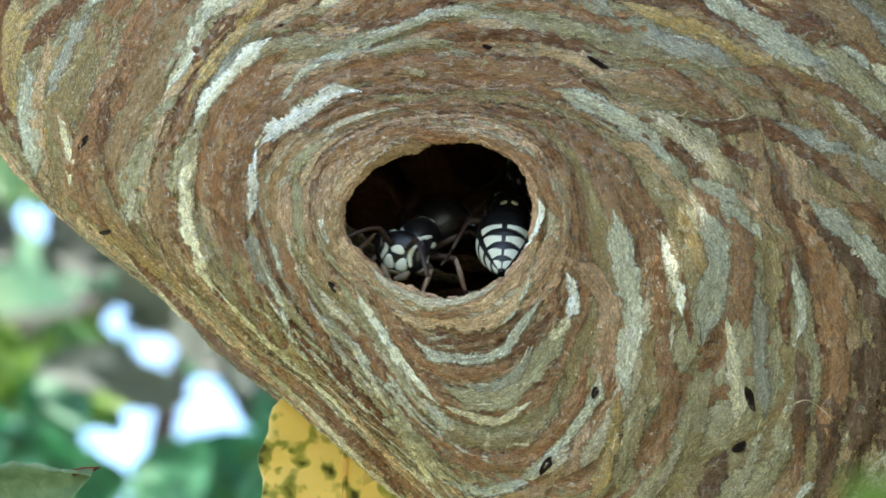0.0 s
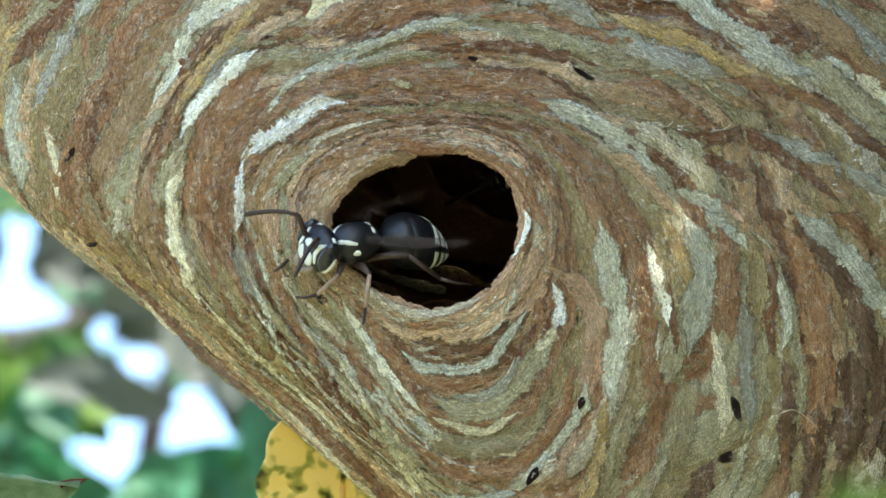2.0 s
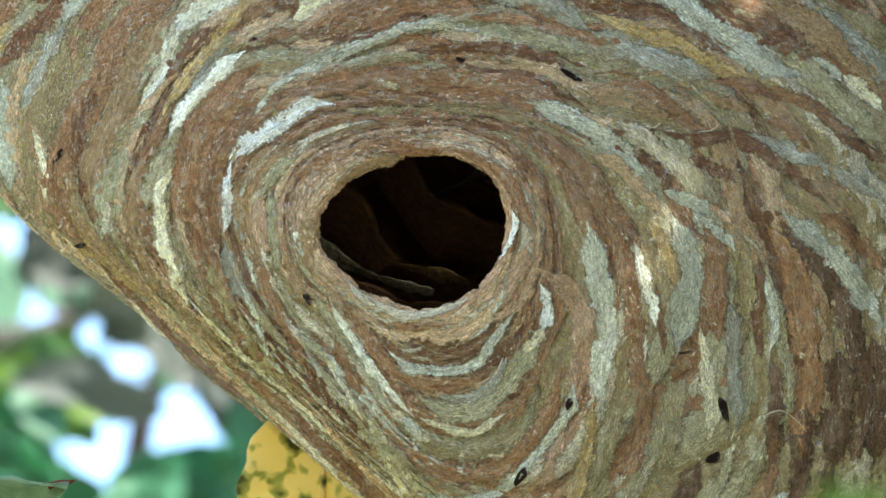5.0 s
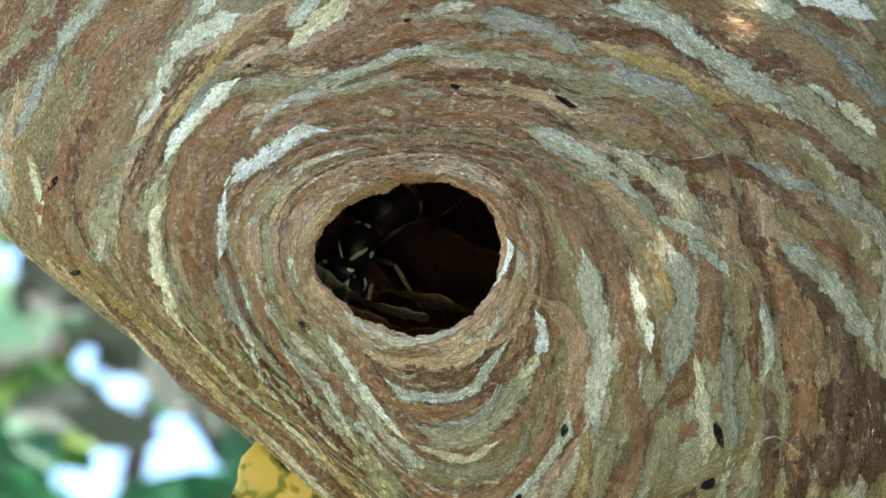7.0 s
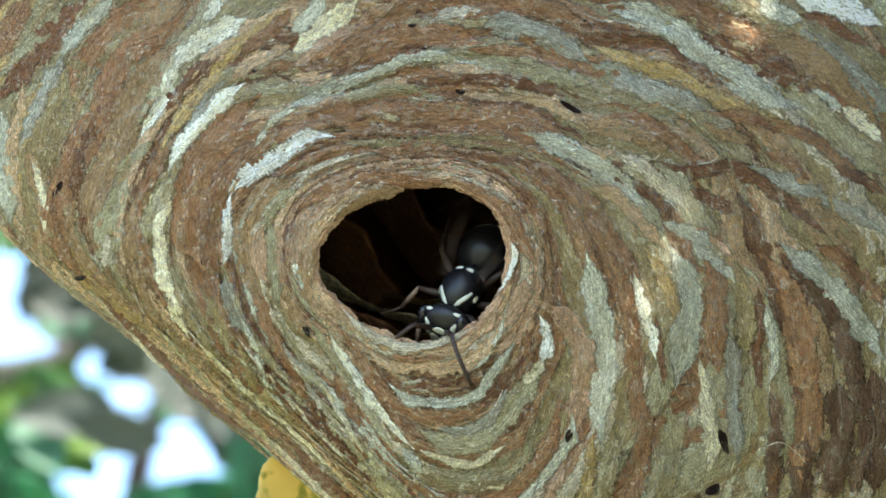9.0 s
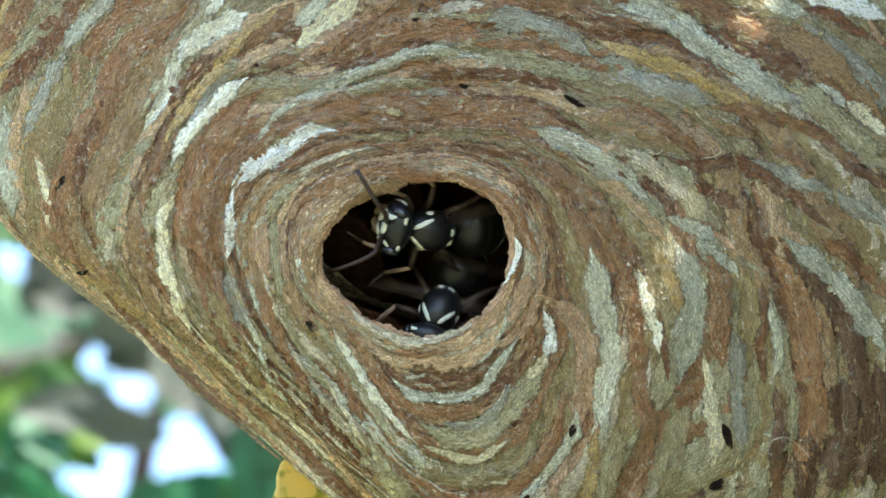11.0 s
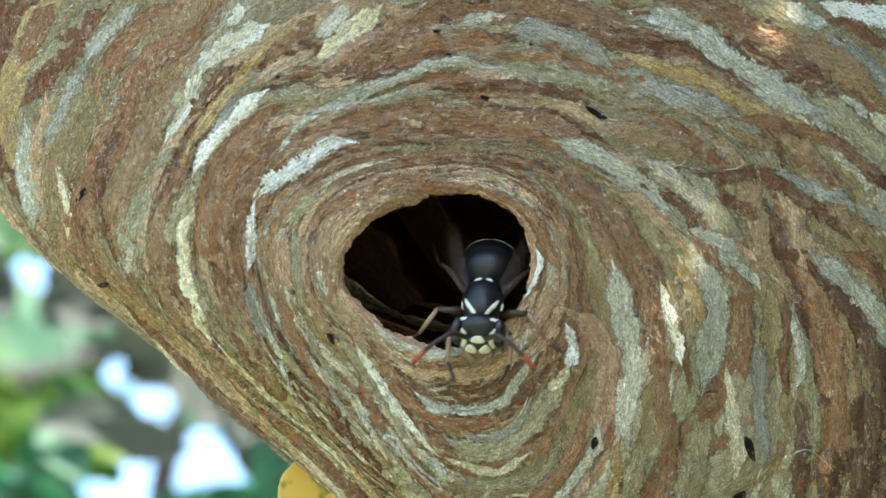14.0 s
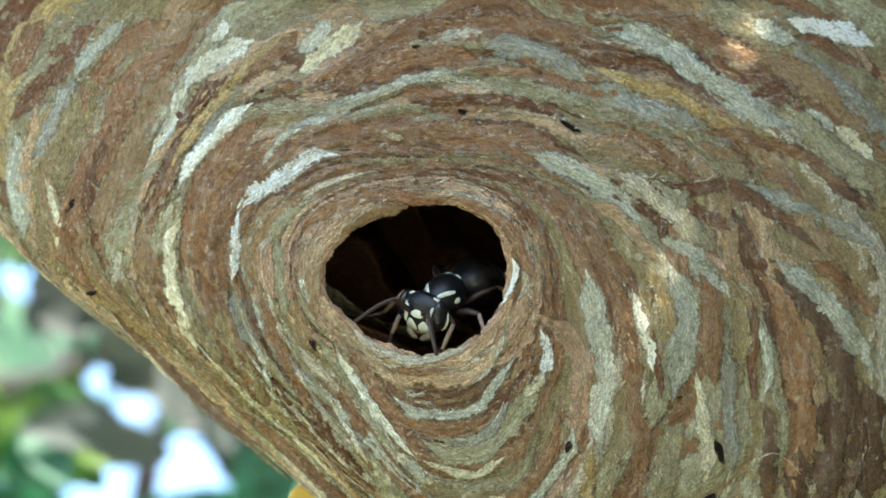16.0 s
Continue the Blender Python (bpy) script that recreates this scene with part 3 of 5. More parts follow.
band("frost", 1.5, (-15.6, 18.2), (-11.7, 19.5), (-8.9, 20.8), (-5.6, 22.2), (-2.3, 23.6), (0.5, 24.6), (4.4, 24.3), (8.1, 23.6))
band("sage", 1.0, (-14.1, 20.6), (-11.7, 20.6), (-8.9, 21.6), (-6.0, 22.8))
band("sage", 0.7, (-9.0, 19.6), (-5.6, 20.5), (-2.3, 20.9), (2.0, 20.9))
band("rust", 1.8, (-2.3, 22.3), (1.7, 22.6), (5.2, 22.1))
band("pale", 1.5, (2.4, 28.9), (4.5, 29.7), (8.4, 30.2))
band("rust", 1.0, (4.1, 26.8), (7.1, 27.2), (9.7, 27.8))
band("grey", 3.1, (7.7, 27.5), (11.1, 28.3), (14.4, 27.6), (17.8, 25.9), (21.1, 23.7))
band("rust", 1.4, (6.2, 25.3), (11.1, 25.2), (15.1, 24.5), (21.1, 22.6))
band("sage", 2.4, (6.1, 24.1), (9.7, 23.8), (12.5, 23.1), (15.8, 22.5), (21.0, 21.1))
band("brown", 1.4, (-1.2, 21.2), (4.4, 21.6), (7.7, 21.9), (11.2, 21.5), (15.2, 20.7), (21.0, 19.4))
band("greygreen", 1.4, (-8.8, 19.2), (-3.6, 20.1), (0.4, 19.8), (4.5, 19.4))
band("rust", 3.9, (-14.6, 16.4), (-10.3, 17.7), (-5.6, 17.4), (-1.0, 17.4), (4.3, 17.1), (11.0, 16.7), (15.1, 15.6), (20.9, 12.8))
band("brown", 1.2, (6.3, 19.1), (11.1, 18.7), (14.5, 18.0), (17.1, 16.4), (21.0, 14.0))
band("tan", 1.5, (5.5, 20.1), (9.0, 19.8), (12.5, 19.5), (15.8, 18.8), (18.5, 17.5), (21.0, 15.7))
band("sage", 0.7, (0.3, 18.9), (4.3, 18.5), (9.9, 17.6))
band("pale", 1.0, (-4.5, 17.7), (-3.0, 17.4), (-1.4, 17.1))
band("olive", 1.8, (-9.2, 14.5), (-3.7, 14.0), (1.0, 14.4), (6.4, 14.4), (11.1, 13.7), (14.9, 11.7))
band("rust", 1.2, (-5.6, 13.4), (-2.2, 13.1), (1.7, 13.8), (5.3, 13.1))
band("brown", 1.0, (4.8, 13.2), (8.4, 12.4), (12.9, 11.8))
band("frost", 2.6, (12.7, 15.3), (15.6, 14.5), (18.4, 13.5), (20.9, 12.0), (23.1, 10.6), (25.2, 8.6), (27.8, 6.5))
band("rust", 3.1, (29.7, 31.8), (34.1, 30.4), (37.5, 28.4), (41.9, 27.5))
# thin streak of sunlight on the rust, painted as a tan strip
band("tan", 0.5, (36.0, 30.6), (38.2, 28.7), (41.9, 27.7))
band("brown", 3.0, (33.7, 27.8), (36.8, 25.6), (40.2, 24.2), (43.5, 22.8), (47.2, 21.5))
band("ochre", 3.5, (41.5, 27.0), (45.0, 25.7), (48.3, 23.7), (51.0, 20.6), (53.7, 18.1), (56.1, 15.5))
band("rust", 1.5, (47.5, 22.3), (50.2, 19.9), (53.0, 17.7), (55.6, 15.5))
band("frost", 3.1, (21.6, 30.8), (25.2, 30.0), (28.7, 29.2), (31.7, 27.5), (33.5, 25.5), (35.4, 23.9), (38.2, 22.1), (40.2, 20.7), (43.6, 19.0), (47.1, 18.2))
band("brown", 1.4, (21.5, 27.5), (26.5, 26.3), (30.0, 25.5), (32.7, 23.8), (35.3, 22.1), (37.6, 20.9))
band("gold", 2.3, (20.8, 26.1), (24.6, 24.5), (27.9, 23.1), (31.3, 22.1), (33.9, 20.4), (37.3, 18.8), (40.7, 17.8), (43.6, 17.0))
band("grey", 2.9, (20.8, 23.8), (23.2, 22.7), (25.9, 21.5), (28.5, 20.3), (31.3, 19.1), (34.8, 17.9))
band("rust", 2.0, (20.7, 18.8), (23.8, 18.1), (26.5, 17.1), (29.1, 15.7), (31.1, 14.0), (33.1, 12.4), (35.3, 11.6))
band("tan", 0.7, (21.7, 19.1), (24.3, 18.1), (27.0, 17.2), (29.7, 16.4))
band("ochre", 1.8, (30.4, 17.1), (33.8, 15.8), (37.2, 15.3), (40.8, 14.0))
band("rust", 1.8, (34.1, 18.0), (40.0, 17.1), (44.7, 15.8), (47.4, 14.7), (50.1, 12.7), (52.8, 10.4), (56.0, 8.6))
band("sage", 1.4, (30.8, 18.5), (33.0, 16.5), (35.4, 15.2))
band("ochre", 1.9, (25.6, 14.8), (27.6, 14.0), (29.8, 13.0))
band("brown", 2.0, (28.7, 12.1), (33.1, 10.9), (37.1, 11.3), (40.5, 10.0), (43.2, 8.1), (46.0, 5.9), (48.8, 3.1))
band("brown", 1.8, (32.5, 8.9), (35.7, 7.3), (38.0, 5.8))
band("pale", 2.0, (23.7, 13.0), (27.1, 11.3), (29.1, 9.3), (31.1, 7.8), (32.1, 6.1))
band("rust", 1.4, (41.5, 13.3), (44.6, 11.7), (46.9, 9.8))
band("grey", 1.9, (38.8, 11.6), (41.9, 10.6), (43.9, 9.3), (47.3, 8.3), (50.7, 6.6), (54.1, 4.6), (55.9, 3.4))
band("sage", 3.1, (43.6, 20.5), (46.8, 18.7), (49.5, 16.1), (52.2, 13.4), (56.0, 10.3))
band("straw", 2.0, (51.0, 18.5), (52.6, 17.4), (54.2, 16.1), (56.1, 14.1))
band("frost", 1.2, (47.4, 20.7), (49.5, 19.6), (50.9, 17.8))
band("frost", 2.2, (41.3, 31.8), (43.6, 29.9), (46.6, 29.0))
band("white", 2.7, (45.3, 31.9), (48.6, 30.9), (52.0, 30.4), (56.5, 28.4))
band("brown", 1.5, (46.0, 29.8), (49.2, 29.0), (51.9, 27.4), (54.8, 25.9))
band("brown", 1.4, (49.7, 11.6), (52.8, 10.0), (56.0, 8.2))
band("tan", 2.0, (20.6, 9.1), (23.7, 8.0), (25.7, 6.0), (27.7, 4.0), (29.8, 1.7))
band("frost", 1.9, (29.3, 4.8), (32.4, 3.7), (35.2, 2.1))
band("rose", 1.4, (33.3, 4.2), (35.7, 2.7), (37.6, 0.7))
band("pale", 1.1, (-8.6, -4.9), (-6.4, -7.2), (-3.6, -8.8), (0.2, -9.7), (4.2, -8.8), (7.3, -7.0))
band("tan", 2.0, (-5.7, -10.5), (-2.4, -11.8), (0.9, -11.4), (4.2, -12.1), (7.5, -10.5), (9.5, -8.6), (10.3, -6.3))
band("rust", 0.7, (-3.1, -10.4), (0.2, -10.8), (3.9, -10.9))
band("rust", 1.8, (-8.6, -7.4), (-6.4, -10.5), (-4.7, -13.3), (-2.2, -16.2), (2.2, -17.7), (6.3, -17.4), (9.1, -15.8))
band("frost", 1.4, (-3.2, -13.5), (-1.0, -15.4), (1.5, -16.1), (5.0, -16.1), (7.5, -15.0), (8.8, -13.2), (10.2, -11.2), (11.9, -9.0))
band("brown", 0.7, (1.3, -14.6), (5.0, -14.4), (8.4, -12.7))
band("sage", 2.9, (0.1, -18.9), (3.5, -20.7), (6.9, -20.6), (9.9, -18.8), (11.6, -16.4), (14.1, -13.2), (15.3, -11.1))
band("grey", 1.4, (2.6, -19.0), (5.6, -19.4), (8.3, -18.4), (9.9, -16.4), (10.9, -14.4))
band("greygreen", 2.9, (-2.7, -21.5), (0.2, -23.8), (3.5, -25.0), (7.5, -25.0), (10.9, -23.7), (12.9, -21.0), (14.9, -17.6))
band("frost", 1.6, (-1.4, -21.4), (0.0, -23.0), (0.7, -24.9))
band("rust", 1.1, (13.2, -7.5), (12.9, -11.1))
band("straw", 1.5, (12.5, -14.0), (14.1, -12.7), (15.2, -11.1))
band("white", 1.4, (14.7, -5.9), (15.5, -7.8), (15.5, -9.8), (14.8, -11.6))
band("sage", 1.4, (-12.2, -6.1), (-9.1, -11.0), (-6.4, -14.5), (-4.3, -18.5), (-2.3, -21.1))
band("rust", 1.9, (-9.1, -12.0), (-7.6, -16.3), (-6.1, -18.9))
band("cream", 1.0, (-9.8, -7.4), (-8.7, -9.7), (-7.1, -12.3), (-5.4, -15.0), (-3.6, -17.4), (-1.7, -19.8), (0.1, -21.6))
band("straw", 1.0, (0.5, -21.6), (3.5, -22.7), (6.3, -23.4), (8.3, -22.7), (11.1, -20.9))
band("rust", 2.2, (-3.1, -23.8), (0.8, -26.5), (4.1, -28.1), (8.2, -28.1), (12.2, -25.8), (14.9, -22.5), (16.5, -19.1), (17.2, -14.4))
band("rose", 2.9, (13.5, -3.7), (16.8, -5.7), (19.2, -8.5), (19.9, -11.8), (19.2, -16.4), (18.8, -21.1))
band("frost", 1.5, (12.5, -27.4), (15.4, -24.5), (17.6, -21.7), (18.5, -19.8), (18.4, -17.4))
band("pale", 0.5, (-15.7, -8.3), (-13.1, -13.0), (-9.8, -17.7), (-5.7, -21.8))
band("straw", 0.5, (-10.7, -13.7), (-8.4, -17.7), (-5.7, -21.8))
band("brown", 1.2, (-13.1, -14.3), (-9.0, -20.4), (-4.9, -25.2))
band("brown", 1.0, (-37.6, -2.9), (-32.3, -8.5), (-26.4, -14.8), (-20.0, -20.0))
band("pale", 0.6, (-39.7, -1.6), (-34.3, -7.2), (-28.2, -15.0), (-21.3, -20.6), (-14.9, -26.3))
band("tan", 0.7, (-34.0, -1.6), (-30.6, -7.0), (-26.0, -11.9), (-19.4, -18.8), (-12.0, -26.4))
band("sage", 0.5, (-31.3, -5.7), (-26.8, -11.1), (-20.8, -17.2), (-14.8, -23.5))
band("olive", 1.9, (-25.0, -1.7), (-22.3, -7.7), (-18.3, -13.8), (-13.2, -19.1))
band("rust", 2.0, (-26.4, 3.0), (-25.6, -0.5), (-24.5, -4.5), (-20.9, -11.3), (-15.8, -16.4))
band("straw", 0.5, (-27.1, -6.3), (-22.4, -11.8), (-15.8, -17.9), (-7.8, -25.4))
band("grey", 2.0, (-22.1, -1.0), (-21.3, -4.7), (-19.7, -7.7))
band("frost", 0.7, (-20.4, -5.7), (-18.9, -8.5), (-17.0, -13.8), (-14.8, -16.9))
band("rust", 1.8, (-19.1, -0.2), (-17.7, -4.4), (-16.2, -8.5), (-13.6, -13.8), (-11.5, -17.3))
band("brown", 1.4, (-17.9, -11.0), (-15.6, -14.5), (-12.3, -17.8), (-8.8, -22.2))
band("sage", 0.7, (-15.7, -5.7), (-13.0, -11.0), (-9.1, -16.3))
band("pale", 0.5, (-20.4, -8.3), (-16.4, -13.7), (-11.1, -19.1), (-5.8, -24.2))
band("ochre", 1.4, (-15.1, -1.7), (-13.9, -5.0), (-13.0, -8.3))
band("cream", 0.7, (-13.8, 0.4), (-13.4, -2.0))
band("rose", 1.8, (-17.6, 4.9), (-18.0, 1.6), (-17.0, -2.4))
band("sage", 1.6, (-16.9, 5.6), (-16.5, 2.3), (-16.2, -1.7), (-15.7, -5.0))
band("frost", 3.1, (20.2, 1.8), (21.1, -3.2), (22.0, -7.2), (22.4, -11.8), (21.7, -16.5), (22.0, -21.8))
band("rust", 2.4, (21.5, 3.4), (23.8, -0.5), (24.5, -3.9), (25.5, -7.2), (25.9, -11.2), (26.1, -15.2), (26.8, -19.1), (26.5, -23.1), (26.1, -27.3))
band("gold", 1.9, (27.3, 1.7), (29.1, -1.2), (30.2, -3.9), (30.6, -6.7))
band("frost", 3.1, (29.9, 2.4), (31.8, -1.2), (32.6, -4.6), (31.9, -8.5), (31.2, -12.5), (30.7, -14.9))
band("greygreen", 3.7, (30.8, -15.2), (30.2, -19.8), (29.6, -23.8), (28.9, -27.3))
# pale ridge right of the mouth; its cream also carries the sunlight on it
band("cream", 1.5, (25.8, -1.1), (26.4, -3.2), (27.2, -5.9), (27.9, -8.5), (28.3, -11.3))
band("pale", 0.7, (27.2, -11.8), (26.8, -15.3))
band("brown", 0.7, (28.3, -5.9), (28.9, -9.9), (29.4, -14.5))
band("rust", 2.9, (33.9, 0.8), (35.4, -1.9), (35.6, -5.9), (35.5, -9.9), (35.9, -13.1))
band("frost", 1.6, (32.6, 2.4), (36.4, -0.7), (37.8, -2.6))
band("olive", 2.2, (38.6, -1.3), (39.3, -5.9), (38.9, -9.9), (38.2, -14.6))
band("grey", 2.0, (36.7, -7.6), (37.5, -11.2), (37.6, -15.4), (37.9, -19.4), (38.3, -23.9))
band("straw", 2.0, (33.7, -11.0), (34.1, -14.5), (34.5, -18.0), (35.2, -21.2), (34.5, -24.9))
band("brown", 1.6, (40.6, -2.6), (40.6, -7.3), (40.2, -11.3), (41.0, -15.0))
band("rust", 3.9, (40.7, 1.7), (43.6, -1.9), (45.1, -6.0), (45.7, -10.0), (46.3, -14.1), (46.3, -18.1), (45.7, -22.1), (45.6, -27.5))
band("frost", 1.5, (41.4, -4.9), (42.2, -8.6), (42.6, -11.3), (41.8, -14.2))
band("umber", 2.3, (41.9, -14.6), (42.9, -18.6), (42.3, -23.4), (42.9, -27.4))
# sun fleck put into the colour as an ochre strip
band("ochre", 1.6, (46.8, -4.4), (48.3, -8.0), (49.0, -11.6))
band("umber", 2.9, (42.7, 1.0), (46.3, -2.6), (49.0, -6.0), (50.5, -8.8), (51.8, -12.1), (53.1, -16.8), (53.1, -22.2), (52.4, -27.6))
band("rust", 2.3, (47.4, 2.3), (51.3, 0.0), (54.0, -2.8), (55.7, -5.3))
band("frost", 3.0, (43.0, 2.7), (46.5, -0.5), (49.2, -2.8), (51.2, -5.3), (53.2, -8.1), (55.7, -11.5))
band("umber", 3.9, (49.8, -13.7), (49.8, -20.7), (49.1, -27.5))
band("umber", 4.2, (53.9, -12.0), (54.6, -19.4), (54.5, -27.6))
band("gold", 1.9, (20.8, -19.8), (20.4, -24.4), (19.8, -27.8), (18.7, -30.4), (17.4, -33.1))
band("greygreen", 2.7, (23.6, -18.5), (22.8, -23.1), (22.1, -27.1), (21.4, -30.4), (20.0, -33.1))
band("rust", 1.9, (27.2, -18.5), (26.8, -22.5), (26.1, -25.8), (25.0, -29.5))
band("greygreen", 3.1, (30.1, -19.8), (29.7, -23.1), (28.7, -26.6), (27.2, -30.9))
band("pale", 1.2, (28.4, -26.1), (26.8, -29.1), (25.2, -32.2))
band("umber", 2.7, (33.6, -26.9), (32.2, -29.8), (30.7, -33.0))
band("sage", 1.4, (39.0, -21.6), (37.5, -25.2), (36.2, -29.2), (34.1, -33.0))
band("rust", 1.5, (42.2, -22.9), (42.2, -27.2), (41.5, -31.6))
band("sage", 1.4, (41.3, -24.9), (39.5, -29.2), (38.1, -33.1))
band("olive", 2.0, (44.2, -24.3), (43.6, -28.6), (43.5, -33.3))
band("white", 1.0, (44.4, -30.4), (42.9, -31.8), (41.7, -33.2))
band("frost", 1.4, (0.5, -30.4), (5.4, -31.5), (9.5, -30.5), (12.2, -28.4), (15.0, -24.2))
band("ochre", 1.6, (3.5, -32.8), (8.1, -32.4), (12.1, -31.2), (15.4, -27.8))
band("rose", 1.9, (17.6, -22.4), (16.2, -26.4), (14.5, -30.4))
band("pale", 0.9, (-17.8, -19.9), (-12.0, -25.8), (-6.6, -31.5), (-3.6, -34.1))
band("brown", 1.1, (-15.0, -20.5), (-9.2, -26.3), (-3.7, -32.8))
band("tan", 0.6, (-11.9, -20.6), (-6.6, -26.8), (-1.2, -32.8))
band("straw", 0.5, (-3.3, -25.6), (-1.9, -28.6), (-0.0, -31.0))
band("sage", 1.8, (-5.8, -20.5), (-3.2, -25.2), (0.8, -30.6))
band("rust", 1.8, (-14.0, 6.0), (-12.0, 7.5), (-9.6, 8.8), (-4.4, 10.1), (0.7, 9.7), (4.8, 10.0))
band("ochre", 1.5, (-9.4, 5.3), (-7.7, 6.8), (-5.4, 8.0), (-0.7, 9.0))
band("rust", 1.6, (8.6, 8.4), (11.3, 5.9), (12.7, 2.9), (14.4, -0.2))
band("ochre", 1.8, (-11.4, 2.2), (-12.6, -1.4), (-12.0, -4.7))
band("frost", 0.8, (-13.3, 0.0), (-12.9, -2.8))
band("rose", 2.0, (13.1, -1.5), (12.2, -4.6), (10.3, -7.6))
band("white", 0.5, (11.5, 2.8), (12.0, 0.5), (11.0, -1.9), (9.8, -3.7))
band("frost", 0.5, (6.4, -12.7), (8.4, -10.8), (9.9, -8.1), (10.8, -5.5))
band("umber", 3.4, (51.8, -11.3), (52.4, -18.0), (51.9, -27.6))
band("umber", 3.1, (46.1, -19.9), (45.6, -25.9), (44.2, -33.3))
band("umber", 3.1, (50.2, -17.9), (49.5, -25.3), (48.3, -33.3))
band("rust", 1.4, (46.7, -11.3), (46.9, -15.3), (46.7, -19.3))
band("sage", 1.1, (44.2, -14.6), (44.4, -19.3), (43.7, -24.0))


def sheet_inside(name, colour, points, width, tilt, z0, z1):
    """A curved sheet of paper inside the mouth: along points in x and y, from depth z0 to z1."""
    line = smooth_line(points, 0.4)
    n = len(line)
    s = np.linspace(0, 1, n)
    side = np.gradient(line, axis=0)
    side = np.stack([side[:, 1], -side[:, 0]], -1) / np.linalg.norm(side, axis=1, keepdims=True)
    rows, uvs = [], []
    along = np.concatenate([[0], np.cumsum(np.hypot(*np.diff(line, axis=0).T))])
    for v in np.linspace(0, 1, 9):
        p = line + side * (width * (v - 0.5) + (1.6 * wave(along / 1.6, 0 * along, 31 + n, 4)) * (v - 0.5))[:, None]
        z = z0 + (z1 - z0) * s + tilt * (v - 0.5) - 0.5 * (2 * v - 1) ** 2
        rows.append(np.stack([p[:, 0], p[:, 1], z], -1))
        uvs.append(np.stack([along, v * width + 0 * along], -1))
    front = np.stack(rows, 1).reshape(-1, 3)
    back = front - np.array([0, 0, 0.35])
    faces = grid_faces(n, 9)
    m = len(front)
    faces += [tuple(i + m for i in reversed(f)) for f in grid_faces(n, 9)]
    rim = [i * 9 for i in range(n)] + [(n - 1) * 9 + j for j in range(1, 9)] + [i * 9 + 8 for i in range(n - 2, -1, -1)] + list(range(7, 0, -1))
    faces += [(rim[i], rim[(i + 1) % len(rim)], rim[(i + 1) % len(rim)] + m, rim[i] + m) for i in range(len(rim))]
    me = mesh_of(name, np.vstack([front, back]) * MM, faces, PAPER[colour], np.vstack([np.stack(uvs, 1).reshape(-1, 2)] * 2))
    piece(name, me, nest, "inner envelope sheet in deep shade")


sheet_inside("inner_sheet", "brown", [(-17.0, 10.0), (-10.8, 4.6), (-7.2, 0.2), (-4.4, -4.6)], 6.0, -7.0, -28.0, -29.0)
sheet_inside("inner_sheet", "pale", [(-16.0, 0.6), (-11.6, -1.5), (-7.9, -3.7), (-3.5, -5.6), (2.4, -7.1)], 1.5, -4.0, -19.0, -21.0)
sheet_inside("inner_sheet", "ochre", [(-3.4, -3.4), (0.6, -4.3), (4.0, -5.2), (8.6, -6.8)], 0.9, -5.0, -22.0, -23.0)
sheet_inside("inner_sheet", "brown", [(-12.0, -4.6), (-7.9, -6.6), (-2.8, -8.4), (1.6, -8.9), (10.0, -8.6)], 2.0, -5.0, -15.0, -16.0)
sheet_inside("inner_sheet", "brown", [(-3.0, 9.0), (1.3, 2.6), (6.8, -0.6), (16.0, -2.9)], 6.0, -6.0, -38.0, -38.0)


def small_things_on_nest():
    """Dark patches laid on for the shade in nicks where a strip stands open, and a torn flap."""
    for x, y, w, h, turn in ((36.4, -20.9, 1.0, 3.3, 14), (35.2, -26.6, 1.9, 1.2, 35), (18.6, 18.4, 2.8, 0.75, -28), (5.6, 20.3, 1.2, 0.6, -10), (0.0, 28.2, 0.9, 0.5, 8), (1.4, 25.5, 0.7, 0.3, 0), (18.1, -20.1, 0.8, 1.6, -25), (-18.7, 22.9, 0.5, 0.4, 0),
                             (-42.2, 9.4, 0.7, 2.1, -40), (-12.4, -7.6, 0.7, 1.7, 22), (-39.6, -1.0, 1.4, 0.6, 10), (12.4, -28.6, 1.0, 2.6, -38)):
        a = np.linspace(0, 2 * np.pi, 18, endpoint=False)
        u, v = 0.5 * w * np.cos(a) * (1 + 0.15 * np.sin(3 * a)), 0.5 * h * np.sin(a) * (1 + 0.2 * np.cos(2 * a + 1))
        c, s = math.cos(radians(turn)), math.sin(radians(turn))
        px, py = x + c * u - s * v, y + s * u + c * v
        outer, inner = skin(px, py, 0.62), skin(x + (px - x) * 0.6, y + (py - y) * 0.6, 0.60)
        verts = np.vstack([outer, inner, skin(np.array([x]), np.array([y]), 0.58)])
        faces = [(i, (i + 1) % 18, 18 + (i + 1) % 18, 18 + i) for i in range(18)] + [(18 + i, 18 + (i + 1) % 18, 36) for i in range(18)]
        me = mesh_of("tear", verts * MM, faces, NICK_SHADE)
        piece("tear", me, nest, "dark patch for the shade in a gap where a strip has lifted")


NICK_SHADE = plain("tear_dark", srgb(26, 18, 15), 0.95, 0.05, 0.3, 800.0)
small_things_on_nest()


def loose_strand(*points):
    """A thread of pulp that has come away and stands off the nest."""
    line = smooth_line([p[:2] for p in points], 0.3)
    up = np.interp(np.linspace(0, 1, len(line)), np.linspace(0, 1, len(points)), [p[2] for p in points])
    pts = [tuple(q) for q in skin(line[:, 0], line[:, 1], up)]
    made = tube(pts, np.linspace(0.10, 0.04, len(pts)), 6)
    piece("loose_strand", mesh_of("loose_strand", made[0] * MM, made[1], PAPER["pale"], made[0][:, :2]), nest, "pale loose thread of paper")


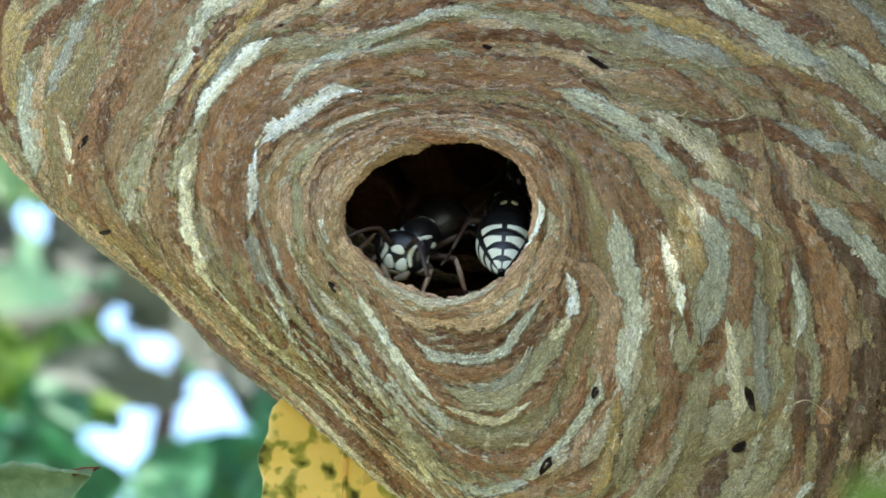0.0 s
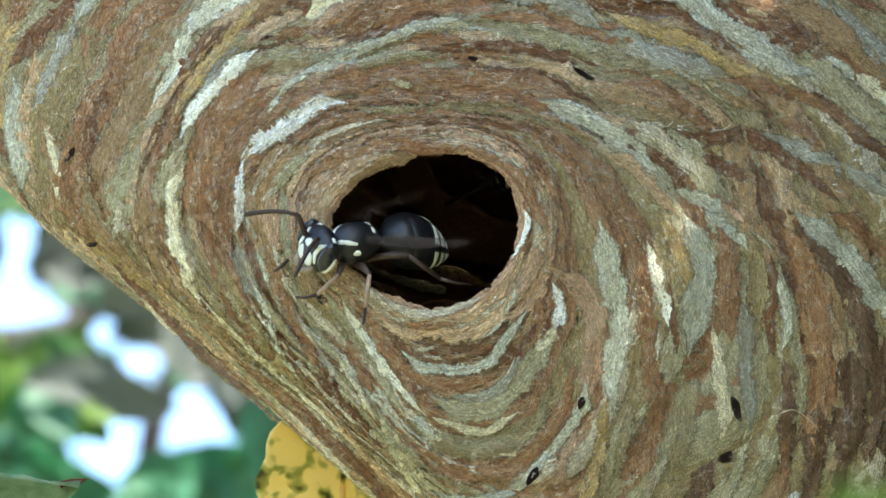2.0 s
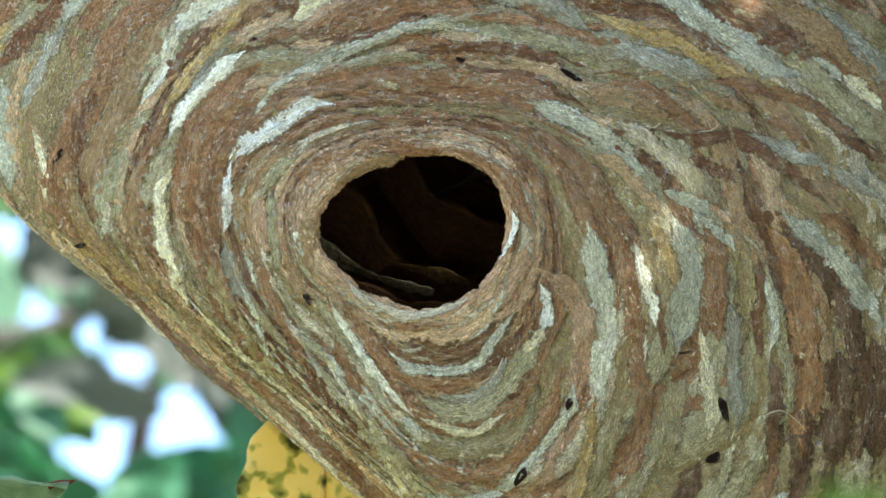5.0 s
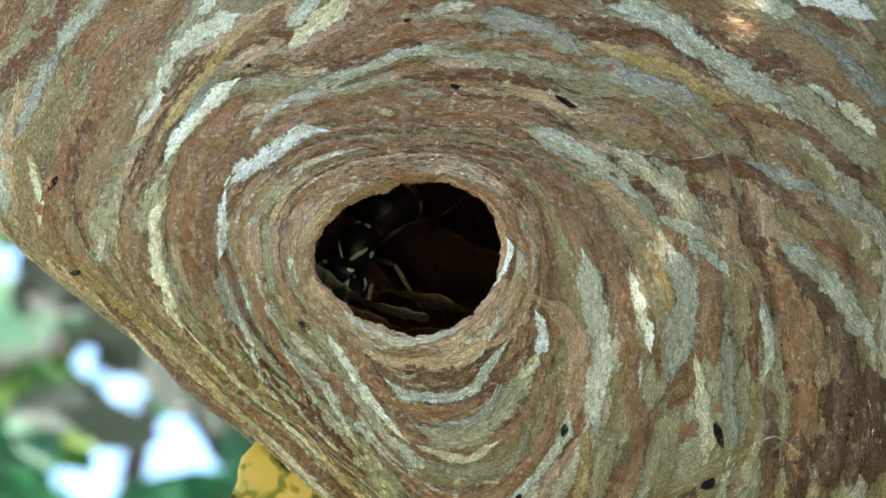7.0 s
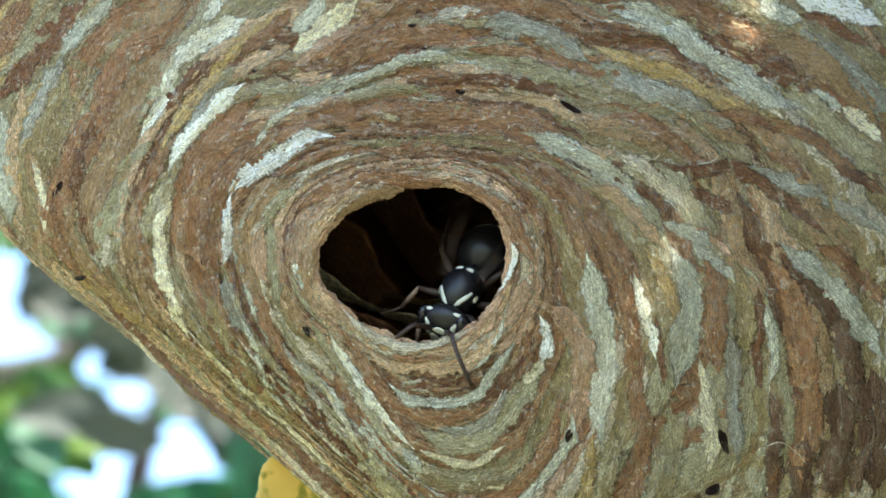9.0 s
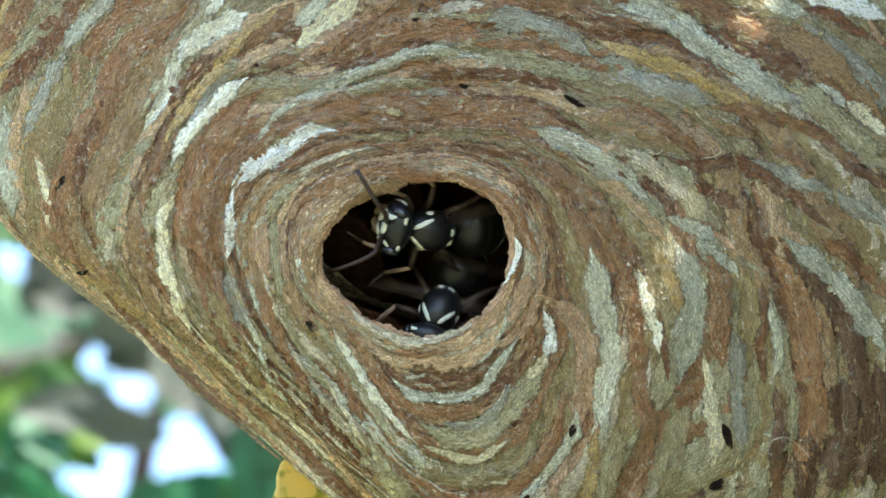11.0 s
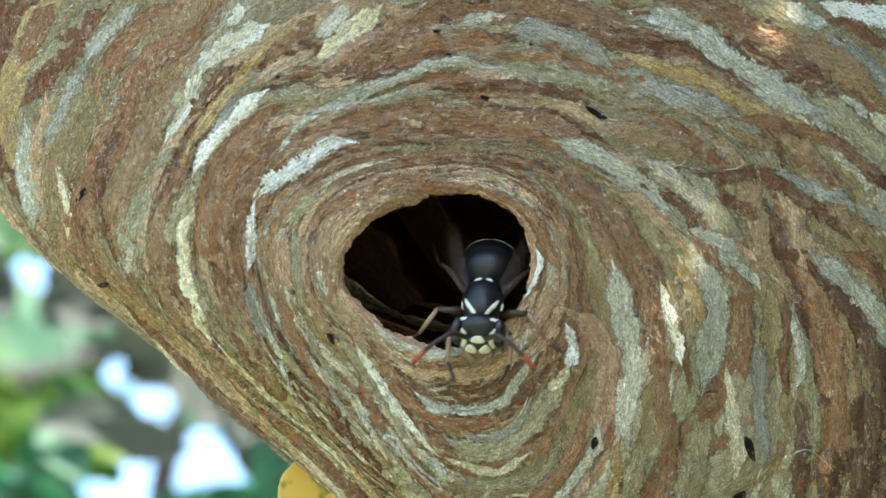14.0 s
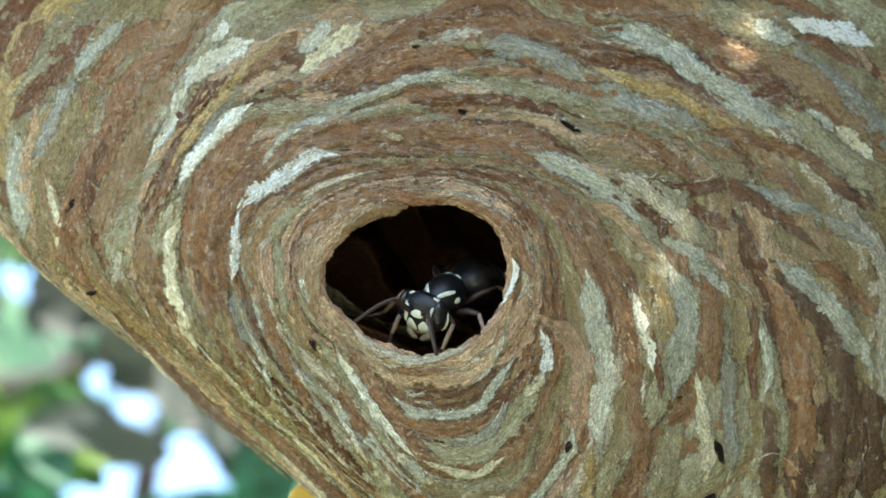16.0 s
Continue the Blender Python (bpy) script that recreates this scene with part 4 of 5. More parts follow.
def tube(points, radius, sides=8):
    """A limb along points, with a radius at each."""
    p = [Vector(q) for q in points]
    verts = []
    for i, q in enumerate(p):
        way = (p[min(i + 1, len(p) - 1)] - p[max(i - 1, 0)]).normalized()
        a = way.cross(Vector((0.31, 0.17, 0.93))).normalized()
        b = way.cross(a)
        verts += [q + (a * math.cos(2 * math.pi * s / sides) + b * math.sin(2 * math.pi * s / sides)) * radius[i] for s in range(sides)]
    faces = grid_faces(len(p), sides, True)
    faces += [tuple(reversed(range(sides))), tuple(range((len(p) - 1) * sides, len(p) * sides))]
    return np.array([tuple(v) for v in verts]), faces


loose_strand((33.6, 11.8, 0.3), (35.0, 11.9, 0.9), (36.0, 12.6, 1.2))
loose_strand((41.0, -21.8, 0.3), (43.0, -21.0, 1.2), (45.0, -22.3, 1.6), (46.0, -23.5, 1.4))
loose_strand((9.2, -17.2, 0.3), (9.9, -15.6, 0.8), (10.3, -14.6, 1.0))
loose_strand((27.0, 12.6, 0.3), (28.2, 12.2, 1.0), (29.0, 12.8, 0.9))
loose_strand((-33.0, -3.0, 0.3), (-32.0, -4.4, 0.8), (-31.4, -5.2, 0.9))


def fibre_material(name, colour, cover):
    """Single wood fibres, thin enough to let the strip under them show."""
    m, n, links, bsdf = material(name)
    obj = n.new("ShaderNodeTexCoord").outputs["Object"]
    c = mix(n, links, 1.0, colour, ramp(n, links, noise_node(n, links, obj, 400.0, 3.0), [(0.3, grey(0.8)), (0.7, grey(1.2))]), "MULTIPLY")
    links.new(c, bsdf.inputs["Base Color"])
    bsdf.inputs["Roughness"].default_value, bsdf.inputs["Alpha"].default_value = 0.7, cover
    return m


def fuzz(mat, count, seed, thin):
    """Loose, curled wood fibres standing off the paper."""
    rng = np.random.RandomState(seed)
    x, y = rng.uniform(-52, 56, count), rng.uniform(-34, 33, count)
    keep = (np.hypot(x, y) > radii(np.arctan2(y, x))[:, 0] + 0.6) & (level_at(x, y) < 6.6)
    x, y = x[keep], y[keep]
    count, n = len(x), 6
    lx, ly = level_at(x + 0.2, y) - level_at(x - 0.2, y), level_at(x, y + 0.2) - level_at(x, y - 0.2)
    turn = np.arctan2(ly, lx) + np.pi / 2 + rng.normal(0, 0.5, count)
    long = rng.uniform(0.35, 1.25, count)
    curl = rng.normal(0, 1.7, count)
    wide = thin * rng.uniform(0.5, 1.4, count)
    high = rng.uniform(0.1, 0.5, count)
    rows = []
    for k in range(n):
        f = k / (n - 1) - 0.5
        a = turn + curl * f
        px, py = x + long * f * np.cos(a), y + long * f * np.sin(a)
        for w in (-1, 1):
            rows.append(skin(px - w * wide * np.sin(a), py + w * wide * np.cos(a), 0.34 + high * (1 - abs(2 * f) ** 2) + 0.03 * w))
    verts = np.stack(rows, 1).reshape(-1, 3)
    faces = [(b, b + 1, b + 3, b + 2) for i in range(count) for b in range(i * 2 * n, i * 2 * n + 2 * n - 2, 2)]
    me = mesh_of("paper_fibre", verts * MM, faces, mat)
    tagged(piece("paper_fibre", me, nest, "loose wood fibres on the paper"), kind="stuff")


for tuft, (tuft_colour, tuft_cover, tuft_count) in enumerate(((srgb(240, 230, 204), 0.29, 38000), (srgb(220, 196, 156), 0.32, 15000), (srgb(72, 50, 36), 0.33, 20000))):
    fuzz(fibre_material("paper_fibre", tuft_colour, tuft_cover), tuft_count, 3 + tuft, 0.036)


# ---- hornets, modelled in mm ----
HM = 1.2 * MM                           # size of these workers


def ball(radius, centre=(0, 0, 0), rings=12, parts=18, warp=None):
    verts = [(0, 0, 1)]
    for r in range(1, rings):
        a = math.pi * r / rings
        verts += [(math.sin(a) * math.cos(2 * math.pi * p / parts), math.sin(a) * math.sin(2 * math.pi * p / parts), math.cos(a)) for p in range(parts)]
    verts.append((0, 0, -1))
    v = np.array(verts)
    if warp:
        v = warp(v)
    faces = [(0, 1 + p, 1 + (p + 1) % parts) for p in range(parts)]
    faces += [(1 + r * parts + p, 1 + (r + 1) * parts + p, 1 + (r + 1) * parts + (p + 1) % parts, 1 + r * parts + (p + 1) % parts) for r in range(rings - 2) for p in range(parts)]
    last, base = len(verts) - 1, 1 + (rings - 2) * parts
    faces += [(last, base + (p + 1) % parts, base + p) for p in range(parts)]
    return v * np.array(radius) + np.array(centre), faces


def cap(radius, centre, axis, spread, mat, name, lift=1.03, stretch=(1, 1)):
    """A marking: the part of an ellipsoid's skin about an axis, slightly proud of it."""
    w = Vector(axis).normalized()
    a = w.cross(Vector((0, 0, 1)) if abs(w.z) < 0.9 else Vector((0, 1, 0))).normalized()
    b = w.cross(a)
    verts, n = [tuple(w)], 16
    for r in (0.45, 0.85, 1.0):
        for k in range(n):
            t = 2 * math.pi * k / n
            wob = 1 + 0.10 * math.sin(3 * t + spread)
            q = w + (a * math.cos(t) * stretch[0] + b * math.sin(t) * stretch[1]) * spread * r * wob
            verts.append(tuple(q.normalized()))
    v = np.array(verts)
    k = np.full(len(v), lift)
    k[-n:] = 0.985
    v = v * k[:, None] * np.array(radius) + np.array(centre)
    faces = [(0, 1 + i, 1 + (i + 1) % n) for i in range(n)]
    for r in range(2):
        faces += [(1 + r * n + i, 1 + (r + 1) * n + i, 1 + (r + 1) * n + (i + 1) % n, 1 + r * n + (i + 1) % n) for i in range(n)]
    return mesh_of(name, v * HM, faces, mat)


def shape(name, made, mat):
    return mesh_of(name, made[0] * HM, made[1], mat)


def face_warp(v):
    v = v.copy()
    v[:, 0] *= 1 - 0.22 * np.clip(-v[:, 2], 0, 1) ** 1.5     # narrower towards the jaws
    return v


HEAD_R, HEAD_C = (2.35, 1.35, 2.05), (0, 0.9, -0.3)
THORAX_R = (2.05, 2.75, 2.05)


def gaster(s):
    """The abdomen's radius along its length, and its white ring's places."""
    return np.interp(s, [0, 0.06, 0.16, 0.32, 0.5, 0.68, 0.84, 0.95, 1.0], [0.3, 1.5, 2.45, 2.95, 2.9, 2.4, 1.55, 0.7, 0.12])


def gaster_mesh(s0, s1, name, mat, lift=0.0, turn0=0.0, turn1=2 * math.pi, scallop=0.0):
    rows, n = [], 40
    full = turn1 - turn0 > 6.2
    turns = np.linspace(turn0, turn1, n, endpoint=not full)
    for s in np.linspace(s0, s1, 7):
        f = (s - s0) / (s1 - s0)
        q = s + scallop * np.cos(turns * 3) * (1 - f) * (s1 - s0)
        r = gaster(q) + lift - (0.07 if f > 0.99 or f < 0.01 else 0.0)
        rows.append(np.stack([r * np.sin(turns), -q * 8.6, r * 0.92 * np.cos(turns) - 0.9 * q * q * 2], -1))
    return mesh_of(name, np.concatenate(rows) * HM, grid_faces(7, n, full), mat)


MESH = {}


def stripe(radius, centre, dirs, half, mat, name, lift=1.025):
    """A marking: a band over an ellipsoid's skin through the given directions, tapered at both ends."""
    d = [Vector(v).normalized() for v in dirs]
    n, across = 14, (-1.0, -0.75, 0.0, 0.75, 1.0)
    line = []
    for i in range(n):
        f = i / (n - 1) * (len(d) - 1)
        j = min(int(f), len(d) - 2)
        line.append(d[j].slerp(d[j + 1], f - j))
    verts = []
    for i, p in enumerate(line):
        way = line[min(i + 1, n - 1)] - line[max(i - 1, 0)]
        side = p.cross(way).normalized()
        w = half * (0.25 + 0.75 * math.sin(math.pi * (i + 0.5) / n) ** 0.5) * (1 + 0.08 * math.sin(5 * i))
        for v in across:
            q = (p + side * w * v).normalized() * (0.99 if abs(v) == 1.0 or i in (0, n - 1) else lift)
            verts.append((q.x * radius[0] + centre[0], q.y * radius[1] + centre[1], q.z * radius[2] + centre[2]))
    return mesh_of(name, np.array(verts) * HM, grid_faces(n, len(across)), mat)


def hornet_meshes():
    k = MESH
    k["thorax"] = shape("thorax", ball(THORAX_R, rings=16, parts=24), BLACK)
    for s in (-1, 1):
        k["collar", s] = stripe(THORAX_R, (0, 0, 0), ((0.20 * s, 0.90, 0.42), (0.52 * s, 0.66, 0.58), (0.80 * s, 0.22, 0.52)), 0.115, IVORY, "collar_mark")
        k["scutellum", s] = stripe(THORAX_R, (0, 0, 0), ((0.10 * s, -0.58, 0.82), (0.30 * s, -0.60, 0.76), (0.44 * s, -0.58, 0.68)), 0.11, IVORY, "thorax_spot")
        k["flank", s] = cap(THORAX_R, (0, 0, 0), (0.92 * s, 0.25, 0.1), 0.16, IVORY, "flank_spot", 1.02)
        k["eye", s] = shape("eye", ball((0.62, 0.95, 1.45), (1.80 * s, 1.12, 0.08), 16, 22), EYE)
        k["brow", s] = stripe(HEAD_R, HEAD_C, ((0.62 * s, 0.74, -0.38), (0.48 * s, 0.87, 0.05), (0.50 * s, 0.74, 0.45), (0.66 * s, 0.50, 0.62)), 0.10, IVORY, "brow_mark", 1.035)
        k["cheek", s] = stripe(HEAD_R, HEAD_C, ((0.42 * s, 0.05, 0.92), (0.84 * s, -0.10, 0.58), (0.99 * s, -0.12, 0.0), (0.82 * s, 0.10, -0.62)), 0.17, IVORY, "cheek_mark", 1.05)
        k["clypeus", s] = cap(HEAD_R, HEAD_C, (0.265 * s, 0.88, -0.40), 0.37, IVORY, "face_mark", 1.045, (0.66, 1.0))
        k["jaw", s] = shape("mandible", tube([(1.10 * s, 1.45, -1.50), (0.95 * s, 1.75, -2.0), (0.45 * s, 1.95, -2.35), (0.12 * s, 1.9, -2.45)], (0.36, 0.38, 0.26, 0.1)), JAW)
    k["head"] = shape("head", ball(HEAD_R, HEAD_C, 20, 28, face_warp), BLACK)
    k["crest"] = cap(HEAD_R, HEAD_C, (0, 0.95, 0.24), 0.26, IVORY, "forehead_mark", 1.035, (1.1, 0.8))
    k["labrum"] = cap(HEAD_R, HEAD_C, (0, 0.72, -0.88), 0.20, JAW, "lip_mark", 1.06, (1.5, 0.6))
    k["waist"] = shape("waist", tube([(0, -2.3, -0.4), (0, -2.9, -0.3), (0, -3.4, -0.3)], (0.9, 0.4, 0.4)), BLACK)
    k["gaster"] = []
    cuts = [0.0, 0.26, 0.48, 0.64, 0.78, 0.90, 1.0]
    for i, (a, b) in enumerate(zip(cuts[:-1], cuts[1:])):
        k["gaster"].append(gaster_mesh(a, b + 0.012 * (i < 5), "segment", BLACK, 0.02 * i))
    k["rings"] = []
    for a, b in ((0.57, 0.635), (0.70, 0.775), (0.83, 0.895), (0.93, 0.985)):
        for t0, t1 in ((-0.95, -0.10), (0.10, 0.95), (1.25, 2.2), (-2.2, -1.25)):
            k["rings"].append(gaster_mesh(a, b, "white_band", IVORY, 0.16, t0, t1, 0.35))


def leg_points(s, pair, reach=1.0):
    root = {0: (1.0, 1.6, -1.5), 1: (1.2, 0.2, -1.7), 2: (1.1, -1.3, -1.5)}[pair]
    knee = {0: (3.0, 3.2, -1.0), 1: (4.4, 0.6, -0.6), 2: (3.8, -4.0, 0.2)}[pair]
    heel = {0: (3.0, 5.3, -3.0), 1: (6.2, 1.6, -3.2), 2: (5.2, -7.2, -2.4)}[pair]
    toe = {0: (2.2, 7.2, -3.4), 1: (8.0, 2.8, -3.6), 2: (6.0, -10.4, -3.3)}[pair]
    return [Vector((p[0] * s * (reach if i else 1), p[1], p[2])) for i, p in enumerate((root, knee, heel, toe))]


def wing_mesh(s, length, width, name):
    """A narrow folded wing with a thick front edge and veins, along -y from its root."""
    rows, n = [], 16
    for i in range(n):
        f = i / (n - 1)
        w = width * (0.25 + 0.75 * math.sin(math.pi * min(1, f * 0.62 + 0.10))) * (1 if f < 0.85 else math.sqrt(max(0.02, 1 - ((f - 0.85) / 0.15) ** 2)))
        for j in range(6):
            g = j / 5
            vein = 0.05 if j in (0, 2) else 0.0
            rows.append((s * g * w * 1.0, -f * length, 0.10 * math.sin(5 * f + 3 * g) - 0.25 * g + vein))
    top = np.array(rows)
    m = len(top)
    faces = grid_faces(n, 6) + [tuple(i + m for i in reversed(f)) for f in grid_faces(n, 6)]
    return mesh_of(name, np.vstack([top, top - np.array([0, 0, 0.05])]) * HM, faces, WING)


def hornet(label, wings=8.0, lift=6.0, droop=18.0, nod=20.0, feelers=(30.0, 55.0), tips=False, reach=1.0, hind=True):
    """A black and ivory hornet about 16 mm long; +y ahead, z its back. Angles in degrees."""
    body = new("hornet")
    tagged(body, label, "hornet", "hornets at the nest", "thing")
    thorax = piece("thorax", MESH["thorax"], body)
    for key in ("collar", "scutellum", "flank"):
        for s in (-1, 1):
            piece(MESH[key, s].name.split(".")[0], MESH[key, s], thorax, "ivory mark")
    head = piece("head", MESH["head"], body, "", pose(0, 2.9 * HM, 0.1 * HM, -nod, 0, 0) @ Matrix.Scale(1.13, 4))
    for s in (-1, 1):
        piece("eye", MESH["eye", s], head, "dark glossy compound eye")
        for key in ("brow", "cheek", "clypeus", "jaw"):
            piece(MESH[key, s].name.split(".")[0], MESH[key, s], head, "ivory mark")
        # feeler: a short first joint, then a long bowed one
        out, up = radians(feelers[0]), radians(feelers[1])
        a = Vector((0.75 * s, 2.25, 0.45))
        b = a + Vector((s * 1.2 * math.sin(out + 0.5), 0.9, 1.5 * math.sin(up)))
        pts = [a, b]
        for i in range(1, 8):
            f = i / 7
            pts.append(b + Vector((s * 3.7 * f * math.sin(out + 0.35 * f), 3.5 * f * math.cos(out), 3.3 * f * math.sin(up - 0.9 - 0.8 * f))))
        feeler = piece("antenna", shape("antenna", tube(pts, [0.26, 0.24] + [0.2] * 7, 7), FEELER), head)
        if tips:
            piece("antenna_tip", shape("antenna_tip", tube(pts[-3:], [0.22] * 3, 7), FEELER_TIP_LIT), feeler, "end of the antenna, coloured orange for the light through it")
    for key in ("crest", "labrum"):
        piece(MESH[key].name.split(".")[0], MESH[key], head, "ivory mark")
    piece("waist", MESH["waist"], body)
    abdomen = new("abdomen", MESH["gaster"][0])
    abdomen.parent = body
    abdomen.matrix_basis = pose(0, -3.1 * HM, -0.3 * HM, droop, 0, 0)
    for me in MESH["gaster"][1:]:
        piece("segment", me, abdomen)
    for me in MESH["rings"]:
        piece("white_band", me, abdomen, "ivory band")
    for s in (-1, 1):
        for pair in range(3):
            p = leg_points(s, pair, reach)
            leg = piece("leg", shape("leg", tube([p[0], p[0].lerp(p[1], 0.5) + Vector((0, 0, 0.25)), p[1]], (0.36, 0.4, 0.25)), LEG), body)
            piece("shin", shape("shin", tube([p[1], p[1].lerp(p[2], 0.5), p[2]], (0.21, 0.26, 0.19)), SHIN if pair < 2 else LEG), leg, "pale shin")
            piece("foot", shape("foot", tube([p[2], p[2].lerp(p[3], 0.5) + Vector((0, 0, -0.15)), p[3]], (0.2, 0.17, 0.13)), LEG), leg)
        piece("forewing", wing_mesh(s, 11.0, 1.5, "forewing"), body, "smoky clear wing", pose(1.5 * s * HM, -0.2 * HM, 1.7 * HM, lift, 0, s * wings))
        piece("hindwing", wing_mesh(s, 7.5, 1.2, "hindwing"), body, "smoky clear wing", pose(1.4 * s * HM, -1.2 * HM, 1.4 * HM, lift * 0.7, 0, s * wings * 1.25))
    return body


hornet_meshes()
leaving = hornet("black and ivory hornet crawling out of the nest and flying off", 12, 5, 12, -20)
entering = hornet("black and ivory hornet backing into the dark nest mouth", 6, 4, 10, 20)
rushing = hornet("black and ivory hornet rushing out of the dark mouth", 8, 8, 16, -15, (50, 70))
roaming = hornet("black and ivory hornet walking about inside the mouth", 6, 4, 20, 0)
arriving = hornet("black and ivory hornet flying in with raised wings", 62, 25, 30, 15)
hanging = hornet("black and ivory hornet clinging to the upper rim", 10, 8, 16, 5, (35, 60))
diving = hornet("black and ivory hornet dropping away from the nest", 66, 22, 10, 15)
watching = hornet("black and ivory hornet with antenna tips tinted as backlit, peering from the mouth", 10, 8, 18, -4, (45, 70), True)
returning = hornet("black and ivory hornet coming forward from inside the nest", 6, 6, 20, 2)


# ---- leaves and branches ----
def leaf_mesh(length, width, mat, cup=0.12, seed=0, point=1.6, wavy=0.03):
    """A pointed leaf along +y with a sunk midrib, wavy edge and a stalk; lies in x and y."""
    rng = random.Random(seed)
    rows, n, m = [], 27, 9
    phase = rng.uniform(0, 6)
    for i in range(n):
        f = i / (n - 1)
        w = 0.5 * width * math.sin(math.pi * f ** 0.8) ** 0.85 * (1.0 - 0.25 * f ** point) + 0.004 * width
        for j in range(m):
            g = 2 * j / (m - 1) - 1
            z = cup * width * (abs(g) ** 1.3) - 0.10 * length * (f - 0.3) ** 2 + wavy * width * math.sin(9 * f + phase + 2 * g) * abs(g)
            z += 0.012 * width * math.cos(26 * (f - 0.35 * abs(g)))
            rows.append((g * w * (1 + 0.04 * math.sin(40 * f)), f * length, z))
    v = np.array(rows)
    faces = grid_faces(n, m)
    stalk, sf = tube([(0, -0.22 * length, 0.02 * length), (0, -0.1 * length, 0), (0, 0.02 * length, -0.008 * length)], [0.014 * length] * 3, 6)
    k = len(v) * 2
    low = v - np.array([0, 0, 0.0003])
    faces = faces + [tuple(i + len(v) for i in reversed(f)) for f in faces] + [tuple(i + k for i in f) for f in sf]
    return mesh_of("leaf", np.vstack([v, low, stalk]), faces, mat)


def spot(px, py, depth):
    """A place depth metres behind the nest's mouth (before it: minus), beside it by px and py mm as they lie there."""
    return Vector((px * MM, py * MM, -depth))


tree = new("tree")
tree.matrix_basis = pose(0.25, 1.25, 0.0)
tagged(tree, "broadleaf tree with dark bark and loose green leaves", "tree", kind="thing")
to_tree = tree.matrix_basis.inverted()


def on_tree(p):
    return to_tree @ (FACE @ p)


def limb(name, points, radius, label=""):
    pts = [on_tree(Vector(p)) for p in points]
    made = tube(pts, radius, 10)
    return piece(name, mesh_of(name, made[0], made[1], BARK), tree, label)


def build_tree():
    foot = [Vector((0, 0, 0)), Vector((0.01, 0.0, 0.8)), Vector((-0.02, 0.02, 1.7)), Vector((0.0, 0.03, 2.6)), Vector((0.03, 0.0, 3.4))]
    made = tube(foot, (0.10, 0.08, 0.07, 0.055, 0.035), 14)
    piece("trunk", mesh_of("trunk", made[0], made[1], BARK), tree)
    start = to_tree.inverted() @ foot[3]
    local = FACE.inverted() @ start
    limb("limb", [tuple(local), (0.12, 0.13, -0.25), (0.06, 0.068, -0.09), (0.015, 0.058, -0.045), (-0.06, 0.085, -0.02)], (0.035, 0.024, 0.018, 0.013, 0.006), "limb that carries the nest")
    # unseen limbs added up into the crown and to the shading boughs beside the nest
    crown = FACE.inverted() @ (FACE.translation + sun_way * 0.55)
    limb("limb", [tuple(local), tuple(local.lerp(crown, 0.45) + Vector((0.05, 0.12, 0))), tuple(crown)], (0.034, 0.022, 0.008))
    limb("limb", [tuple(local), (0.34, 0.20, -0.25), (0.32, 0.02, 0.05), (0.30, -0.10, 0.18)], (0.034, 0.022, 0.014, 0.006))
    # twigs seen beside the nest
    limb("branch", [(0.06, 0.068, -0.09), (-0.030, 0.010, -0.70), (-0.061, -0.023, -0.92), (-0.074, -0.032, -0.92), (-0.081, -0.046, -0.92), (-0.084, -0.062, -0.92), (-0.083, -0.098, -0.92)], (0.012, 0.009, 0.0060, 0.0050, 0.0046, 0.0042, 0.004))
    limb("branch", [(-0.143, -0.027, -0.93), (-0.123, -0.027, -0.93), (-0.107, -0.024, -0.93), (-0.093, -0.007, -0.93)], (0.004, 0.0048, 0.0052, 0.0052))
    # the leaves behind the nest, with gaps of sky between them
    kinds = {"g": LEAF, "t": LEAF_TEAL, "l": LEAF_LIME, "p": LEAF_PALE_LIT, "m": LEAF_MAUVE}
    for i, (kind, x, y, depth, length, width, turn, lean) in enumerate(BACK_LEAVES):
        me = leaf_mesh(length * MM, width * MM, kinds[kind], 0.12, i)
        m = Matrix.Translation(spot(x, y, depth)) @ pose(0, 0, 0, 0, 0, turn) @ pose(0, 0, 0, lean, (i * 37 % 50) - 25, 0) @ Matrix.Translation((0, -0.5 * length * MM, 0))
        piece("leaf", me, tree, "", to_tree @ FACE @ m)


# kind, place beside the mouth in mm at its depth, depth behind it in metres, length, width, turn, lean
BACK_LEAVES = [
    ("m", -66, -32, 0.50, 24, 11, 70, 10),
    ("m", -80, -30, 0.55, 26, 12, 95, 10),
    ("t", -62, -65, 0.80, 47, 28, -60, 10),
    ("l", -113, -36, 0.90, 40, 17, 80, 20),
    ("m", -95, -3, 0.90, 33, 10, 50, 10),
    ("m", -132, -29, 0.96, 38, 9, 85, 10),
    ("g", -153, -39, 1.00, 36, 21, 60, 10),
    ("g", -153, -17, 1.00, 28, 18, 100, 10),
    ("t", -153, -78, 1.00, 39, 28, 70, 10),
    ("t", -86, -101, 1.00, 53, 28, 90, 10),
    ("g", -128, -101, 1.00, 46, 25, 80, 10),
]
build_tree()


